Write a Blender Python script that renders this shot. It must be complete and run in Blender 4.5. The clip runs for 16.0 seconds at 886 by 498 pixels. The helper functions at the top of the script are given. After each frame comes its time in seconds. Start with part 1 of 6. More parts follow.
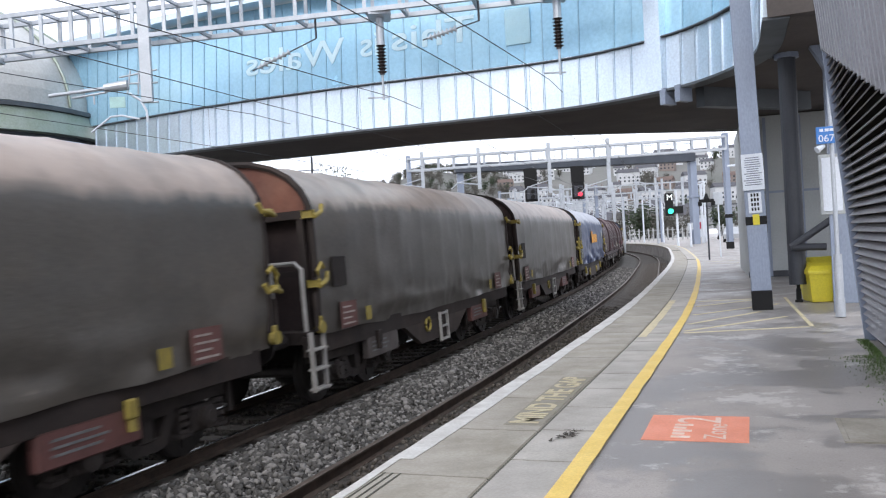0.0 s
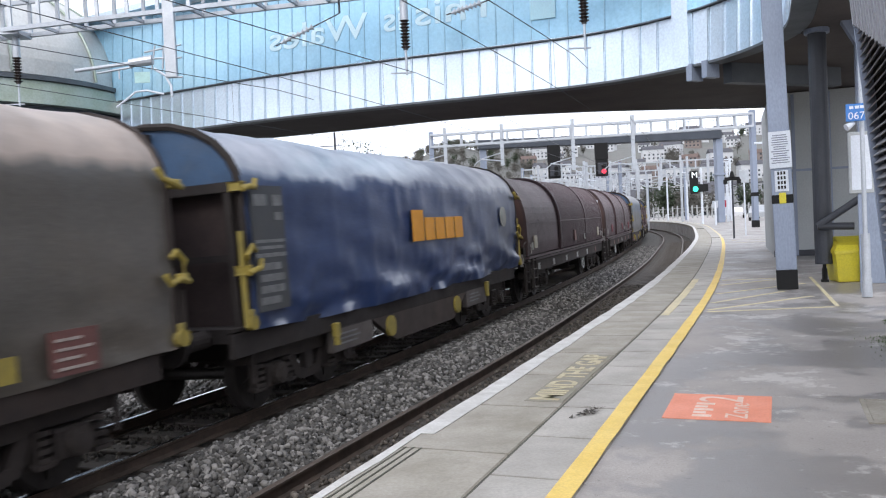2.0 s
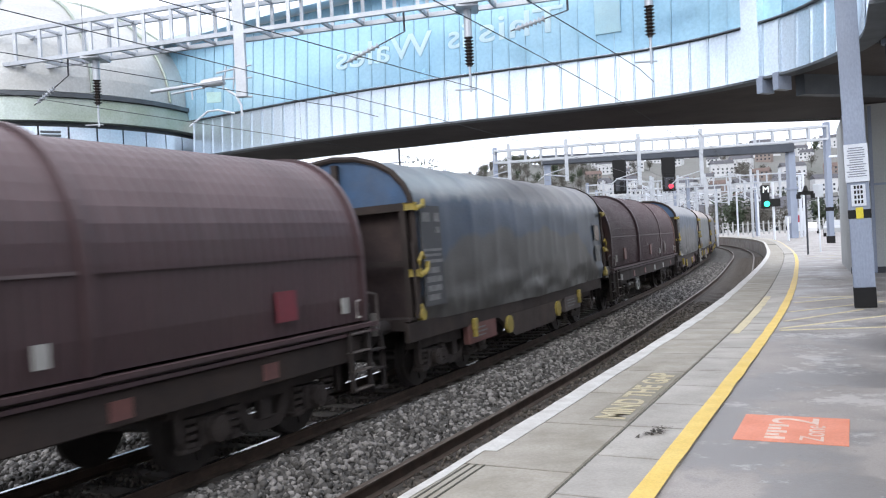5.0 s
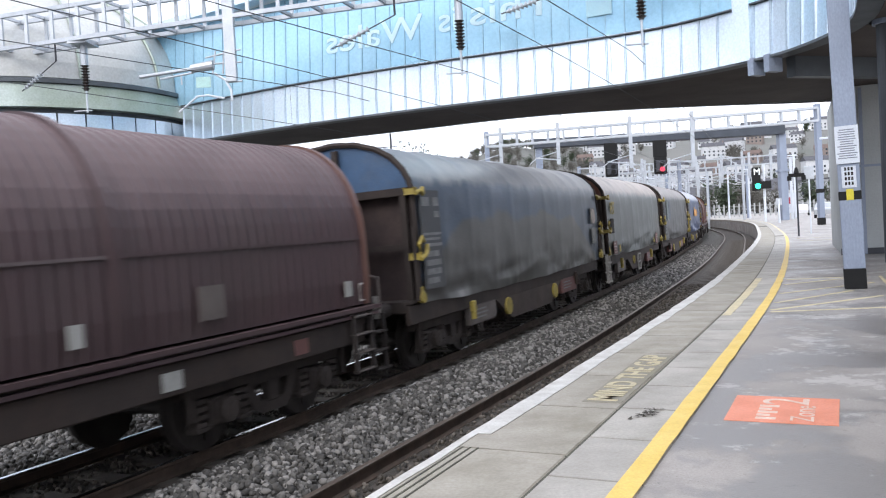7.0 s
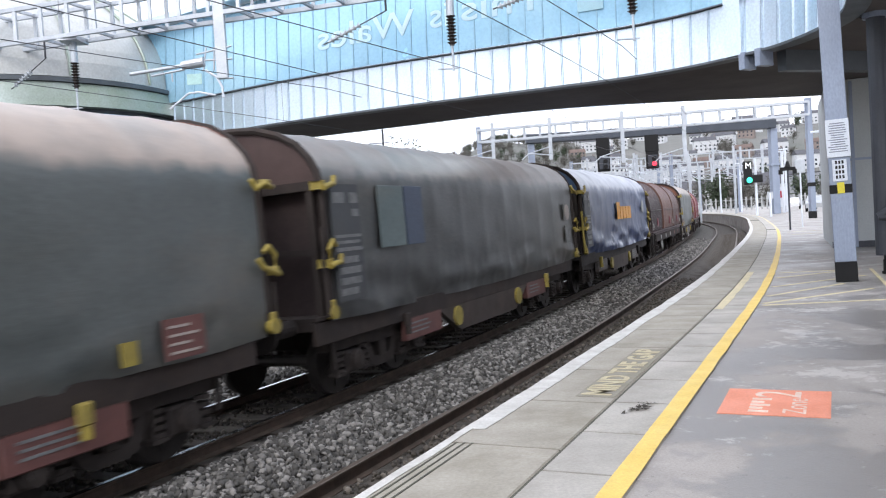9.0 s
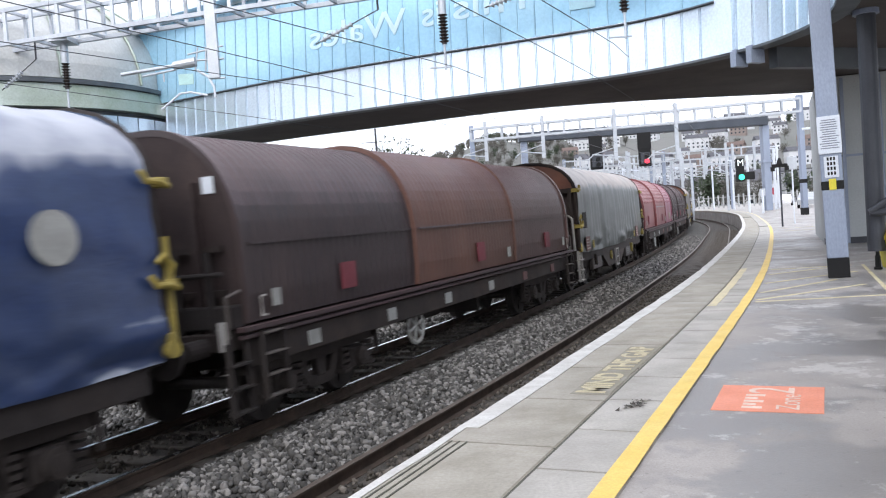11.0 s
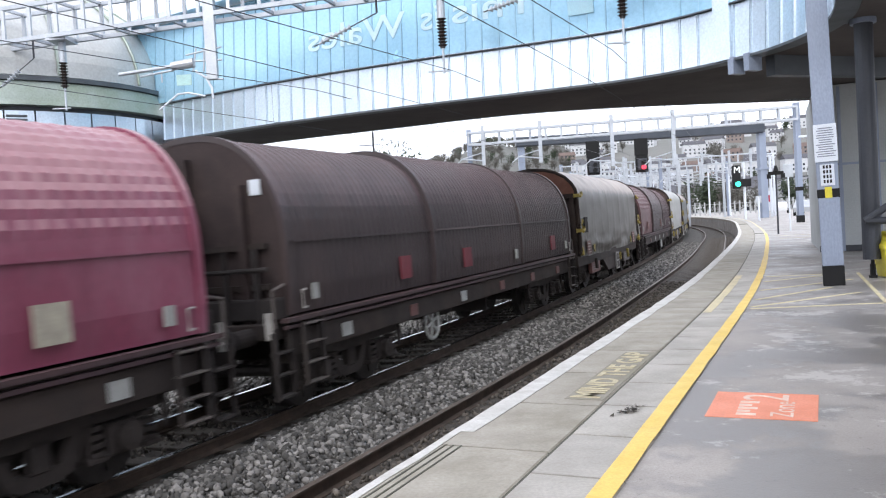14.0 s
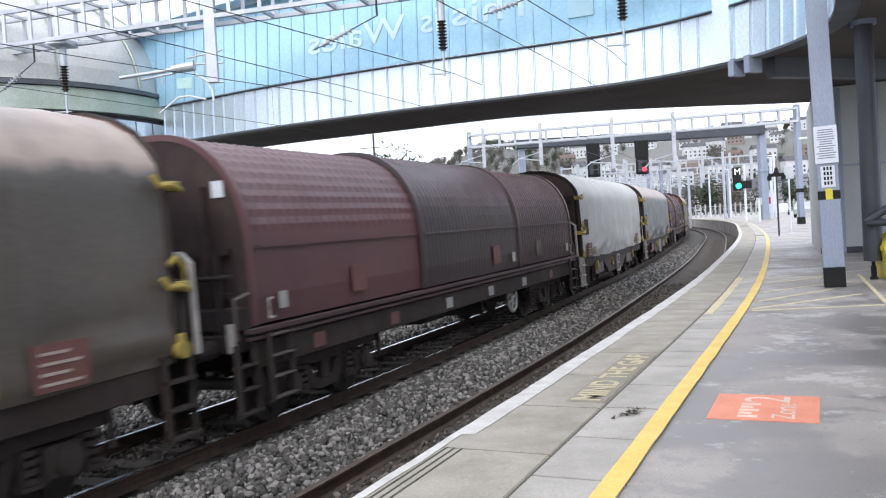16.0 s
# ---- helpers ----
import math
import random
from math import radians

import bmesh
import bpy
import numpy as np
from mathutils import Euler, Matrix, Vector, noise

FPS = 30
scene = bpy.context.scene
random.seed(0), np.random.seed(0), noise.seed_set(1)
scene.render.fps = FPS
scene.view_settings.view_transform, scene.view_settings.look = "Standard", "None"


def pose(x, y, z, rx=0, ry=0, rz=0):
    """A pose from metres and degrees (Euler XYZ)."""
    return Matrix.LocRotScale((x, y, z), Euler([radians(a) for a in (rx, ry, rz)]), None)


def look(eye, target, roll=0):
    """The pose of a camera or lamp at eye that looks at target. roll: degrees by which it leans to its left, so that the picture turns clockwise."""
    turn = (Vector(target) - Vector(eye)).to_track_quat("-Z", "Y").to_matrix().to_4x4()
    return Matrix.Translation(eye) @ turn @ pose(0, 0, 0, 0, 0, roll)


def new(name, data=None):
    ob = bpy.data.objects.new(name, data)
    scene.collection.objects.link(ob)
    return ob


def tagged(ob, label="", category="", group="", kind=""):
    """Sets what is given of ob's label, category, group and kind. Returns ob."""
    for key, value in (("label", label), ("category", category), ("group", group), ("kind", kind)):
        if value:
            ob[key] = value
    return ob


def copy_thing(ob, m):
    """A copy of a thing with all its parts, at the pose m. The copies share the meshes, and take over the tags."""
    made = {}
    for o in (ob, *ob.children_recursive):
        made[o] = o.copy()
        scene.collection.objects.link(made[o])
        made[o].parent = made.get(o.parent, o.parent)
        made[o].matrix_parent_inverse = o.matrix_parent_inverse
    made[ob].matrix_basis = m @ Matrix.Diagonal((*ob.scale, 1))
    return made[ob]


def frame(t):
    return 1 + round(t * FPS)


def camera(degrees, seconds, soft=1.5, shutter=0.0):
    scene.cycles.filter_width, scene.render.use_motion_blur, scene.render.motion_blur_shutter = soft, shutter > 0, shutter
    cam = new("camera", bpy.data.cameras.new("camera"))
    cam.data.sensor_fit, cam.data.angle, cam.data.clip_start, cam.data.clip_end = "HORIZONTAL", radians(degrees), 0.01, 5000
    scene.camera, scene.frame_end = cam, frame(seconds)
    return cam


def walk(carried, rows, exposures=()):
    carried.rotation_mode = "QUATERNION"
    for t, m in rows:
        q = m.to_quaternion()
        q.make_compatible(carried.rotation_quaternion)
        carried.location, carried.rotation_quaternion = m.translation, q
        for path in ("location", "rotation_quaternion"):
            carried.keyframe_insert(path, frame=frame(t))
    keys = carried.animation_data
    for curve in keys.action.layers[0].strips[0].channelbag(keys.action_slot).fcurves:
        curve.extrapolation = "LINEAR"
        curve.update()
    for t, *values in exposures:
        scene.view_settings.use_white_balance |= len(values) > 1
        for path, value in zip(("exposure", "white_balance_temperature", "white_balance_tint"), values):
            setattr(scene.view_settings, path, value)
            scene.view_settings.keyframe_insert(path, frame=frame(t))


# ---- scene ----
# camera: hand-held on the platform, turning only
EYE_Z = 1.323
cam = camera(56.99, 16.0, soft=1.15, shutter=0.22)
TURNS = [
    (0.0, -0.3, 3.2, -4.19), (0.5, -0.41, 4.65, -2.94), (1.0, -0.816, 3.18, -3.006), (1.5, -1.483, 2.627, -2.816),
    (2.0, -1.865, 2.809, -2.628), (2.5, -1.555, 2.894, -2.438), (3.0, -1.326, 2.934, -2.182), (3.5, -0.837, 3.304, -0.688),
    (4.0, -0.292, 2.7, 1.204), (4.4, -0.3, 2.75, 1.9), (6.5, -1.512, 3.12, 1.462), (7.0, -1.67, 3.2, 1.293), (7.5, -1.834, 3.4, 1.24),
    (8.0, -1.903, 3.44, 1.158), (8.5, -1.923, 3.53, 0.964), (9.0, -1.993, 3.57, 0.781), (11.5, -2.108, 3.94, 0.258),
    (12.0, -2.003, 3.7, 0.252), (12.5, -1.955, 3.48, 0.177), (13.0, -1.934, 3.25, 0.154), (13.5, -1.931, 3.21, 0.137),
    (14.0, -1.867, 3.3, 0.069), (14.5, -1.798, 3.53, 0.005), (15.0, -1.768, 3.64, -0.031), (15.5, -1.717, 3.664, -0.002),
    (16.0, -1.69, 3.417, 0.112)]
walk(cam, [(t, pose(0, 0, EYE_Z, 90 + p, r, y)) for t, p, r, y in TURNS], [(0, 0.16), (3.0, 0.26), (6.0, 0.4), (16.0, 0.45)])

# light: a bright overcast sky with a broad, weak sun behind the camera
SUN_EL, SUN_AZ = radians(35), radians(200)
world = bpy.data.worlds.new("overcast")
scene.world = world
world.use_nodes = True
wn, wl = world.node_tree.nodes, world.node_tree.links
wn.clear()
sky = wn.new("ShaderNodeTexSky")
sky.sky_type, sky.sun_disc, sky.sun_elevation, sky.sun_rotation = "NISHITA", False, SUN_EL, SUN_AZ
cloud = wn.new("ShaderNodeMix")
cloud.data_type = "RGBA"
cloud.inputs[0].default_value = 0.9
cloud.inputs[7].default_value = (9.4, 9.75, 10.95, 1)
wl.new(sky.outputs[0], cloud.inputs[6])
bg = wn.new("ShaderNodeBackground")
bg.inputs[1].default_value = 0.15
wo = wn.new("ShaderNodeOutputWorld")
wl.new(cloud.outputs[2], bg.inputs[0])
wl.new(bg.outputs[0], wo.inputs[0])
sun = new("sun", bpy.data.lights.new("sun", "SUN"))
sun.data.energy, sun.data.angle, sun.data.color = 1.0, radians(20), (1, 0.97, 0.92)
sun.matrix_world = look((0, 0, 0), (-math.sin(SUN_AZ) * math.cos(SUN_EL), -math.cos(SUN_AZ) * math.cos(SUN_EL), -math.sin(SUN_EL)))


# materials
def mat(name, a, b=None, scale=3.0, rough=0.7, metal=0.0, bump=0.15, fine=60.0, stain=0.0, stain_col=(0.05, 0.045, 0.04), coord="Object", stretch=(1, 1, 1), glow=None, rnd=0.0, spec=0.5, bumpd=0.01):
    m = bpy.data.materials.new(name)
    m.use_nodes = True
    n, l = m.node_tree.nodes, m.node_tree.links
    bs = n["Principled BSDF"]
    b = b or tuple(c * 0.75 for c in a)
    tc = n.new("ShaderNodeTexCoord")
    mp = n.new("ShaderNodeMapping")
    mp.inputs["Scale"].default_value = stretch
    l.new(tc.outputs[coord], mp.inputs[0])

    def noise_tex(s, d, r=0.6):
        t = n.new("ShaderNodeTexNoise")
        t.inputs["Scale"].default_value, t.inputs["Detail"].default_value, t.inputs["Roughness"].default_value = s, d, r
        l.new(mp.outputs[0], t.inputs["Vector"])
        return t

    def mix(fac, c1, c2):
        x = n.new("ShaderNodeMix")
        x.data_type = "RGBA"
        for sock, val in ((x.inputs[0], fac), (x.inputs[6], c1), (x.inputs[7], c2)):
            if hasattr(val, "links"):
                l.new(val, sock)
            else:
                sock.default_value = (*val, 1) if isinstance(val, tuple) else val
        return x.outputs[2]

    def ramp(sock, lo, hi):
        r = n.new("ShaderNodeMapRange")
        r.inputs[1].default_value, r.inputs[2].default_value = lo, hi
        l.new(sock, r.inputs[0])
        return r.outputs[0]

    big, small = noise_tex(scale, 5), noise_tex(fine, 3)
    col = mix(ramp(big.outputs[0], 0.3, 0.7), a, b)
    col = mix(ramp(small.outputs[0], 0.35, 0.75), col, mix(0.35, col, tuple(c * 0.5 for c in b)))
    if stain:
        st = noise_tex(scale * 0.45, 6, 0.7)
        f = n.new("ShaderNodeMath")
        f.operation = "MULTIPLY"
        l.new(ramp(st.outputs[0], 0.5, 0.72), f.inputs[0])
        f.inputs[1].default_value = stain
        col = mix(f.outputs[0], col, stain_col)
    if rnd:
        oi = n.new("ShaderNodeObjectInfo")
        col = mix(ramp(oi.outputs["Random"], 0, 1 / rnd), col, tuple(c * 0.5 for c in a))
    l.new(col, bs.inputs["Base Color"])
    rr = n.new("ShaderNodeMapRange")
    rr.inputs[3].default_value, rr.inputs[4].default_value = max(0.03, rough - 0.12), min(1, rough + 0.12)
    l.new(big.outputs[0], rr.inputs[0])
    l.new(rr.outputs[0], bs.inputs["Roughness"])
    bs.inputs["Metallic"].default_value = metal
    bs.inputs["Specular IOR Level"].default_value = spec
    if bump:
        bp = n.new("ShaderNodeBump")
        bp.inputs["Strength"].default_value, bp.inputs["Distance"].default_value = bump, bumpd
        l.new(small.outputs[0], bp.inputs["Height"])
        l.new(bp.outputs[0], bs.inputs["Normal"])
    if glow:
        bs.inputs["Emission Color"].default_value = (*glow[:3], 1)
        bs.inputs["Emission Strength"].default_value = glow[3]
    return m


M_ASPHALT = mat("asphalt", (0.45, 0.415, 0.385), (0.32, 0.295, 0.275), 0.7, 0.55, 0, 0.45, 75, 0.7, (0.12, 0.118, 0.115), bumpd=0.004)


def damp_asphalt():
    """Worn asphalt with sharp-edged damp patches, pale scuffs and fine aggregate."""
    m = M_ASPHALT
    n, l = m.node_tree.nodes, m.node_tree.links
    bs = n["Principled BSDF"]
    src = bs.inputs["Base Color"].links[0].from_socket
    tc = n.new("ShaderNodeTexCoord")

    def patch(scale, lo, hi, rough, off):
        mp = n.new("ShaderNodeMapping")
        mp.inputs["Location"].default_value = off
        l.new(tc.outputs["Object"], mp.inputs[0])
        t = n.new("ShaderNodeTexNoise")
        t.inputs["Scale"].default_value, t.inputs["Detail"].default_value, t.inputs["Roughness"].default_value = scale, 9, rough
        l.new(mp.outputs[0], t.inputs["Vector"])
        r = n.new("ShaderNodeMapRange")
        r.inputs[1].default_value, r.inputs[2].default_value = lo, hi
        l.new(t.outputs[0], r.inputs[0])
        return r.outputs[0]

    def mix(f, a, b, k):
        mu = n.new("ShaderNodeMath")
        mu.operation = "MULTIPLY"
        mu.inputs[1].default_value = k
        l.new(f, mu.inputs[0])
        x = n.new("ShaderNodeMix")
        x.data_type = "RGBA"
        l.new(mu.outputs[0], x.inputs[0])
        l.new(a, x.inputs[6])
        x.inputs[7].default_value = (*b, 1)
        return x.outputs[2]

    damp = patch(0.75, 0.485, 0.53, 0.66, (3.1, 0.4, 0))
    pale = patch(1.3, 0.55, 0.595, 0.78, (7.7, 2.0, 0))
    speck = patch(14.0, 0.60, 0.66, 0.8, (1, 5, 0))
    c = mix(damp, src, (0.19, 0.175, 0.164), 0.72)
    c = mix(pale, c, (0.56, 0.535, 0.51), 0.6)
    c = mix(speck, c, (0.08, 0.078, 0.075), 0.5)
    l.new(c, bs.inputs["Base Color"])
    rr = n.new("ShaderNodeMapRange")
    rr.inputs[3].default_value, rr.inputs[4].default_value = 0.68, 0.36
    l.new(damp, rr.inputs[0])
    l.new(rr.outputs[0], bs.inputs["Roughness"])


damp_asphalt()
M_COPING = mat("concrete_coping", (0.45, 0.415, 0.36), (0.30, 0.277, 0.225), 2.4, 0.75, 0, 0.5, 45, 0.75, (0.19, 0.17, 0.115), rnd=0.25, bumpd=0.005)
M_SLAB = mat("concrete_slab", (0.53, 0.50, 0.455), (0.36, 0.337, 0.30), 2.0, 0.65, 0, 0.4, 50, 0.75, (0.22, 0.205, 0.165), rnd=0.3, bumpd=0.004)
M_WHITE_LINE = mat("worn_white_paint", (0.68, 0.67, 0.64), (0.48, 0.46, 0.43), 5, 0.6, 0, 0.2, 70, 0.3, (0.35, 0.33, 0.3), bumpd=0.004)
M_YELLOW_LINE = mat("yellow_line_paint", (0.88, 0.64, 0.17), (0.78, 0.54, 0.12), 4, 0.55, 0, 0.2, 70, 0.3, (0.5, 0.36, 0.12), bumpd=0.003)
M_PALE_YELLOW = mat("faded_yellow_paint", (0.74, 0.64, 0.38), (0.56, 0.50, 0.34), 5, 0.7, 0, 0.2, 60, 0.4, (0.3, 0.28, 0.24), bumpd=0.003)
M_ORANGE = mat("orange_floor_vinyl", (0.85, 0.31, 0.19), (0.78, 0.26, 0.15), 3, 0.5, 0, 0.1, 60, 0.25, (0.5, 0.2, 0.12))
M_PINK_WHITE = mat("worn_white_print", (0.85, 0.70, 0.62), (0.75, 0.5, 0.4), 8, 0.6, 0, 0.1)
M_JOINT = mat("dark_joint", (0.06, 0.058, 0.05), (0.10, 0.10, 0.07), 6, 0.9, 0, 0.2)
M_BALLAST = mat("ballast_bed", (0.11, 0.105, 0.095), (0.055, 0.05, 0.047), 9, 0.95, 0, 0.9, 28, 0.5, (0.05, 0.045, 0.04), bumpd=0.05)
M_TRACKBED = mat("oily_trackbed", (0.06, 0.049, 0.04), (0.028, 0.024, 0.02), 5, 0.9, 0, 0.8, 30, 0.6, (0.12, 0.11, 0.095), bumpd=0.04)
M_SLEEPER = mat("dirty_sleeper", (0.10, 0.085, 0.07), (0.06, 0.05, 0.042), 4, 0.9, 0, 0.3, 50)
M_RAIL = mat("rusty_rail", (0.09, 0.06, 0.045), (0.05, 0.036, 0.028), 5, 0.8, 0.2, 0.2, 60)
M_RAIL_TOP = mat("polished_rail_head", (0.62, 0.62, 0.63), (0.5, 0.5, 0.5), 2, 0.25, 1.0, 0.0)
M_RAIL_DULL = mat("dull_rail_head", (0.16, 0.125, 0.10), (0.11, 0.085, 0.07), 2, 0.5, 0.5, 0.0)
M_EARTH = mat("rough_ground", (0.16, 0.15, 0.13), (0.10, 0.10, 0.08), 0.4, 0.95, 0, 0.4, 8)
M_CLAD = mat("pale_aluminium_cladding", (0.78, 0.88, 0.96), (0.70, 0.80, 0.90), 0.7, 0.32, 0.75, 0.05, 20)
M_CLAD_DARK = mat("dark_gutter_metal", (0.13, 0.145, 0.16), None, 2, 0.5, 0.3, 0.05)
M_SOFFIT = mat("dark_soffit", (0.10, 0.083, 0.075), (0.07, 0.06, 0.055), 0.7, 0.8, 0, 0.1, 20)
M_STEEL = mat("grey_painted_steel", (0.31, 0.36, 0.46), (0.24, 0.28, 0.36), 1.2, 0.45, 0.1, 0.08, 40, 0.3, (0.2, 0.22, 0.26), stretch=(1, 1, 0.4))
M_GALV = mat("galvanised_steel", (0.58, 0.61, 0.65), (0.45, 0.48, 0.52), 2.5, 0.45, 0.5, 0.08, 50, 0.3, (0.33, 0.34, 0.36))
M_DARKPIPE = mat("dark_grey_paint", (0.045, 0.05, 0.062), (0.034, 0.037, 0.046), 2, 0.5, 0, 0.06, 40)
M_BLACK = mat("black_paint", (0.015, 0.015, 0.016), (0.02, 0.02, 0.02), 3, 0.75, 0, 0.05, spec=0.2)
M_WALLGREY = mat("light_grey_render", (0.46, 0.48, 0.48), (0.40, 0.42, 0.42), 1.0, 0.7, 0, 0.1, 30, 0.25, (0.34, 0.34, 0.33))
M_LOUVRE = mat("grey_louvre_metal", (0.30, 0.29, 0.30), (0.22, 0.21, 0.22), 1.5, 0.5, 0.2, 0.08, 30)
M_RIBBED = mat("grey_ribbed_cladding", (0.34, 0.34, 0.36), (0.28, 0.28, 0.30), 1.0, 0.5, 0.2, 0.06, 30)
M_PORC = mat("brown_porcelain", (0.05, 0.035, 0.03), (0.035, 0.025, 0.02), 5, 0.2, 0, 0.0)
M_WIRE = mat("dark_wire", (0.08, 0.08, 0.09), None, 5, 0.5, 0.5, 0.0)
M_YBIN = mat("yellow_plastic", (0.72, 0.62, 0.05), (0.62, 0.52, 0.04), 2, 0.4, 0, 0.04, 40, 0.3, (0.4, 0.36, 0.1))
M_SIGN_WHITE = mat("white_sign_plate", (0.72, 0.76, 0.82), (0.68, 0.72, 0.78), 2, 0.4, 0, 0.02)
M_SIGN_BLUE = mat("blue_sign_plate", (0.05, 0.22, 0.60), (0.05, 0.19, 0.52), 2, 0.4, 0, 0.02)
M_INK = mat("grey_print", (0.25, 0.27, 0.33), None, 5, 0.6, 0, 0.0)


def glazing():
    return mat("blue_glazing", (0.50, 0.79, 0.97), (0.40, 0.70, 0.91), 0.35, 0.22, 0.3, 0.03, 12, 0.4, (0.52, 0.66, 0.66), rnd=0.12)


M_GLAZE = glazing()
M_GLAZE_FIN = mat("glazing_bar_metal", (0.36, 0.55, 0.66), (0.28, 0.46, 0.58), 0.5, 0.35, 0.4, 0.02, 12)


# mesh helpers
def part(name, bm, material, parent=None, label="", smooth=False):
    me = bpy.data.meshes.new(name)
    bmesh.ops.recalc_face_normals(bm, faces=bm.faces)
    bm.to_mesh(me)
    bm.free()
    for m in material if isinstance(material, (list, tuple)) else [material]:
        me.materials.append(m)
    if smooth:
        me.polygons.foreach_set("use_smooth", [True] * len(me.polygons))
    ob = new(name, me)
    ob.parent = parent
    if label:
        ob["label"] = label
    return ob


def share(name, mesh_ob, parent=None, m=None):
    ob = new(name, mesh_ob.data if hasattr(mesh_ob, "data") else mesh_ob)
    ob.parent = parent
    if m is not None:
        ob.matrix_basis = m
    return ob


def thing(name, label, category, m=None, group="", kind=""):
    e = new(name)
    if m is not None:
        e.matrix_basis = m
    return tagged(e, label, category, group, kind)


def box(bm, x0, x1, y0, y1, z0, z1, bevel=0.0, m=None, mi=0):
    r = bmesh.ops.create_cube(bm, size=1)
    vs = r["verts"]
    for v in vs:
        v.co = Vector((x0 + (v.co.x + 0.5) * (x1 - x0), y0 + (v.co.y + 0.5) * (y1 - y0), z0 + (v.co.z + 0.5) * (z1 - z0)))
        if m is not None:
            v.co = m @ v.co
    fs = {f for v in vs for f in v.link_faces}
    for f in fs:
        f.material_index = mi
    if bevel:
        es = list({e for v in vs for e in v.link_edges})
        bmesh.ops.bevel(bm, geom=es, offset=bevel, segments=1, affect="EDGES", profile=0.5)
    return bm


def tube(bm, p, q, r, n=10, r2=None, caps=True, mi=0):
    p, q = Vector(p), Vector(q)
    d = q - p
    rot = d.to_track_quat("Z", "Y").to_matrix().to_4x4()
    o = bmesh.ops.create_cone(bm, cap_ends=caps, segments=n, radius1=r, radius2=r if r2 is None else r2, depth=d.length, matrix=Matrix.Translation((p + q) / 2) @ rot)
    for f in {f for v in o["verts"] for f in v.link_faces}:
        f.material_index = mi
    return bm


def bent(bm, pts, r, n=8):
    """A round bar along points."""
    rings = []
    pts = [Vector(p) for p in pts]
    for i, p in enumerate(pts):
        d = (pts[min(i + 1, len(pts) - 1)] - pts[max(i - 1, 0)]).normalized()
        q = d.to_track_quat("Z", "Y").to_matrix()
        rings.append([p + q @ Vector((r * math.cos(a), r * math.sin(a), 0)) for a in np.linspace(0, 2 * math.pi, n, endpoint=False)])
    loft(bm, rings, closed=True, caps=True)
    return bm


def loft(bm, rings, closed=False, caps=False, mi=None):
    vr = [[bm.verts.new(p) for p in r] for r in rings]
    n = len(vr[0])
    for i in range(len(vr) - 1):
        for j in range(n if closed else n - 1):
            f = bm.faces.new((vr[i][j], vr[i][(j + 1) % n], vr[i + 1][(j + 1) % n], vr[i + 1][j]))
            if mi is not None:
                f.material_index = mi(i, j)
    if caps:
        bm.faces.new(vr[0])
        bm.faces.new(vr[-1])
    return vr


def text_mesh(txt, size, mirror=False, depth=0.004, bold=0.0):
    cu = bpy.data.curves.new("lettering", "FONT")
    cu.offset = bold
    cu.body, cu.size, cu.extrude, cu.align_x, cu.align_y = txt, size, depth, "CENTER", "CENTER"
    ob = bpy.data.objects.new("lettering", cu)
    scene.collection.objects.link(ob)
    me = bpy.data.meshes.new_from_object(ob.evaluated_get(bpy.context.evaluated_depsgraph_get()))
    bpy.data.objects.remove(ob)
    if mirror:
        me.transform(Matrix.Diagonal((-1, 1, 1, 1)))
        me.flip_normals()
    return me


# plan: the platform edge is a curve; s runs along it, o to its right
K_S = [-15, 5, 15, 25, 35, 45, 55, 70, 100, 140]
K_V = [-0.002, -0.002, 0.0057, 0.00035, 0.00235, 0.00244, -0.00054, 0.00295, 0.003, 0.006]
DS = 0.25
SS = np.arange(-320, 420, DS)
_k = np.interp(SS, K_S, K_V)
_k[SS < -15] = 0
_k[SS > 180] = 0
HD = np.cumsum(_k) * DS
_i0 = int(np.argmin(abs(SS)))
HD = HD - HD[_i0] - 0.42268
XE, YE = np.cumsum(-np.sin(HD) * DS), np.cumsum(np.cos(HD) * DS)
XE, YE = XE - XE[_i0] - 2.3155, YE - YE[_i0] + 0.0197
RAIL_Z, EDGE_RAIL, SIX, CANT = -0.982, 0.777, 2.007, 0.0354
NEAR_C = -(EDGE_RAIL + 0.75)
TRAIN_C = -(EDGE_RAIL + 1.5 + SIX + 0.75)


def at(s, o=0.0, z=0.0):
    h = np.interp(s, SS, HD)
    return Vector((np.interp(s, SS, XE) + o * math.cos(h), np.interp(s, SS, YE) + o * math.sin(h), z))


def head(s):
    return math.degrees(np.interp(s, SS, HD))


def on(s, o, z=0.0, turn=0.0):
    """A pose whose y axis runs along the platform."""
    p = at(s, o)
    return pose(p.x, p.y, z, 0, 0, head(s) + turn)


def sweep(bm, section, s_list, closed=False, caps=False, mi=None):
    """Sweep a section of (o, z) along the platform line."""
    return loft(bm, [[at(s, o, z) for o, z in section] for s in s_list], closed, caps, mi)


def span(a, b, d):
    return list(np.linspace(a, b, max(2, int(math.ceil((b - a) / d)) + 1)))

# ground and trackbed
FAR = 190
bm = bmesh.new()
g = 3200
box(bm, -g, g, -g, g, -3.0, -1.45)
tagged(part("ground", bm, M_EARTH), "dull brown earth and gravel plain round the railway", "ground", kind="structure")

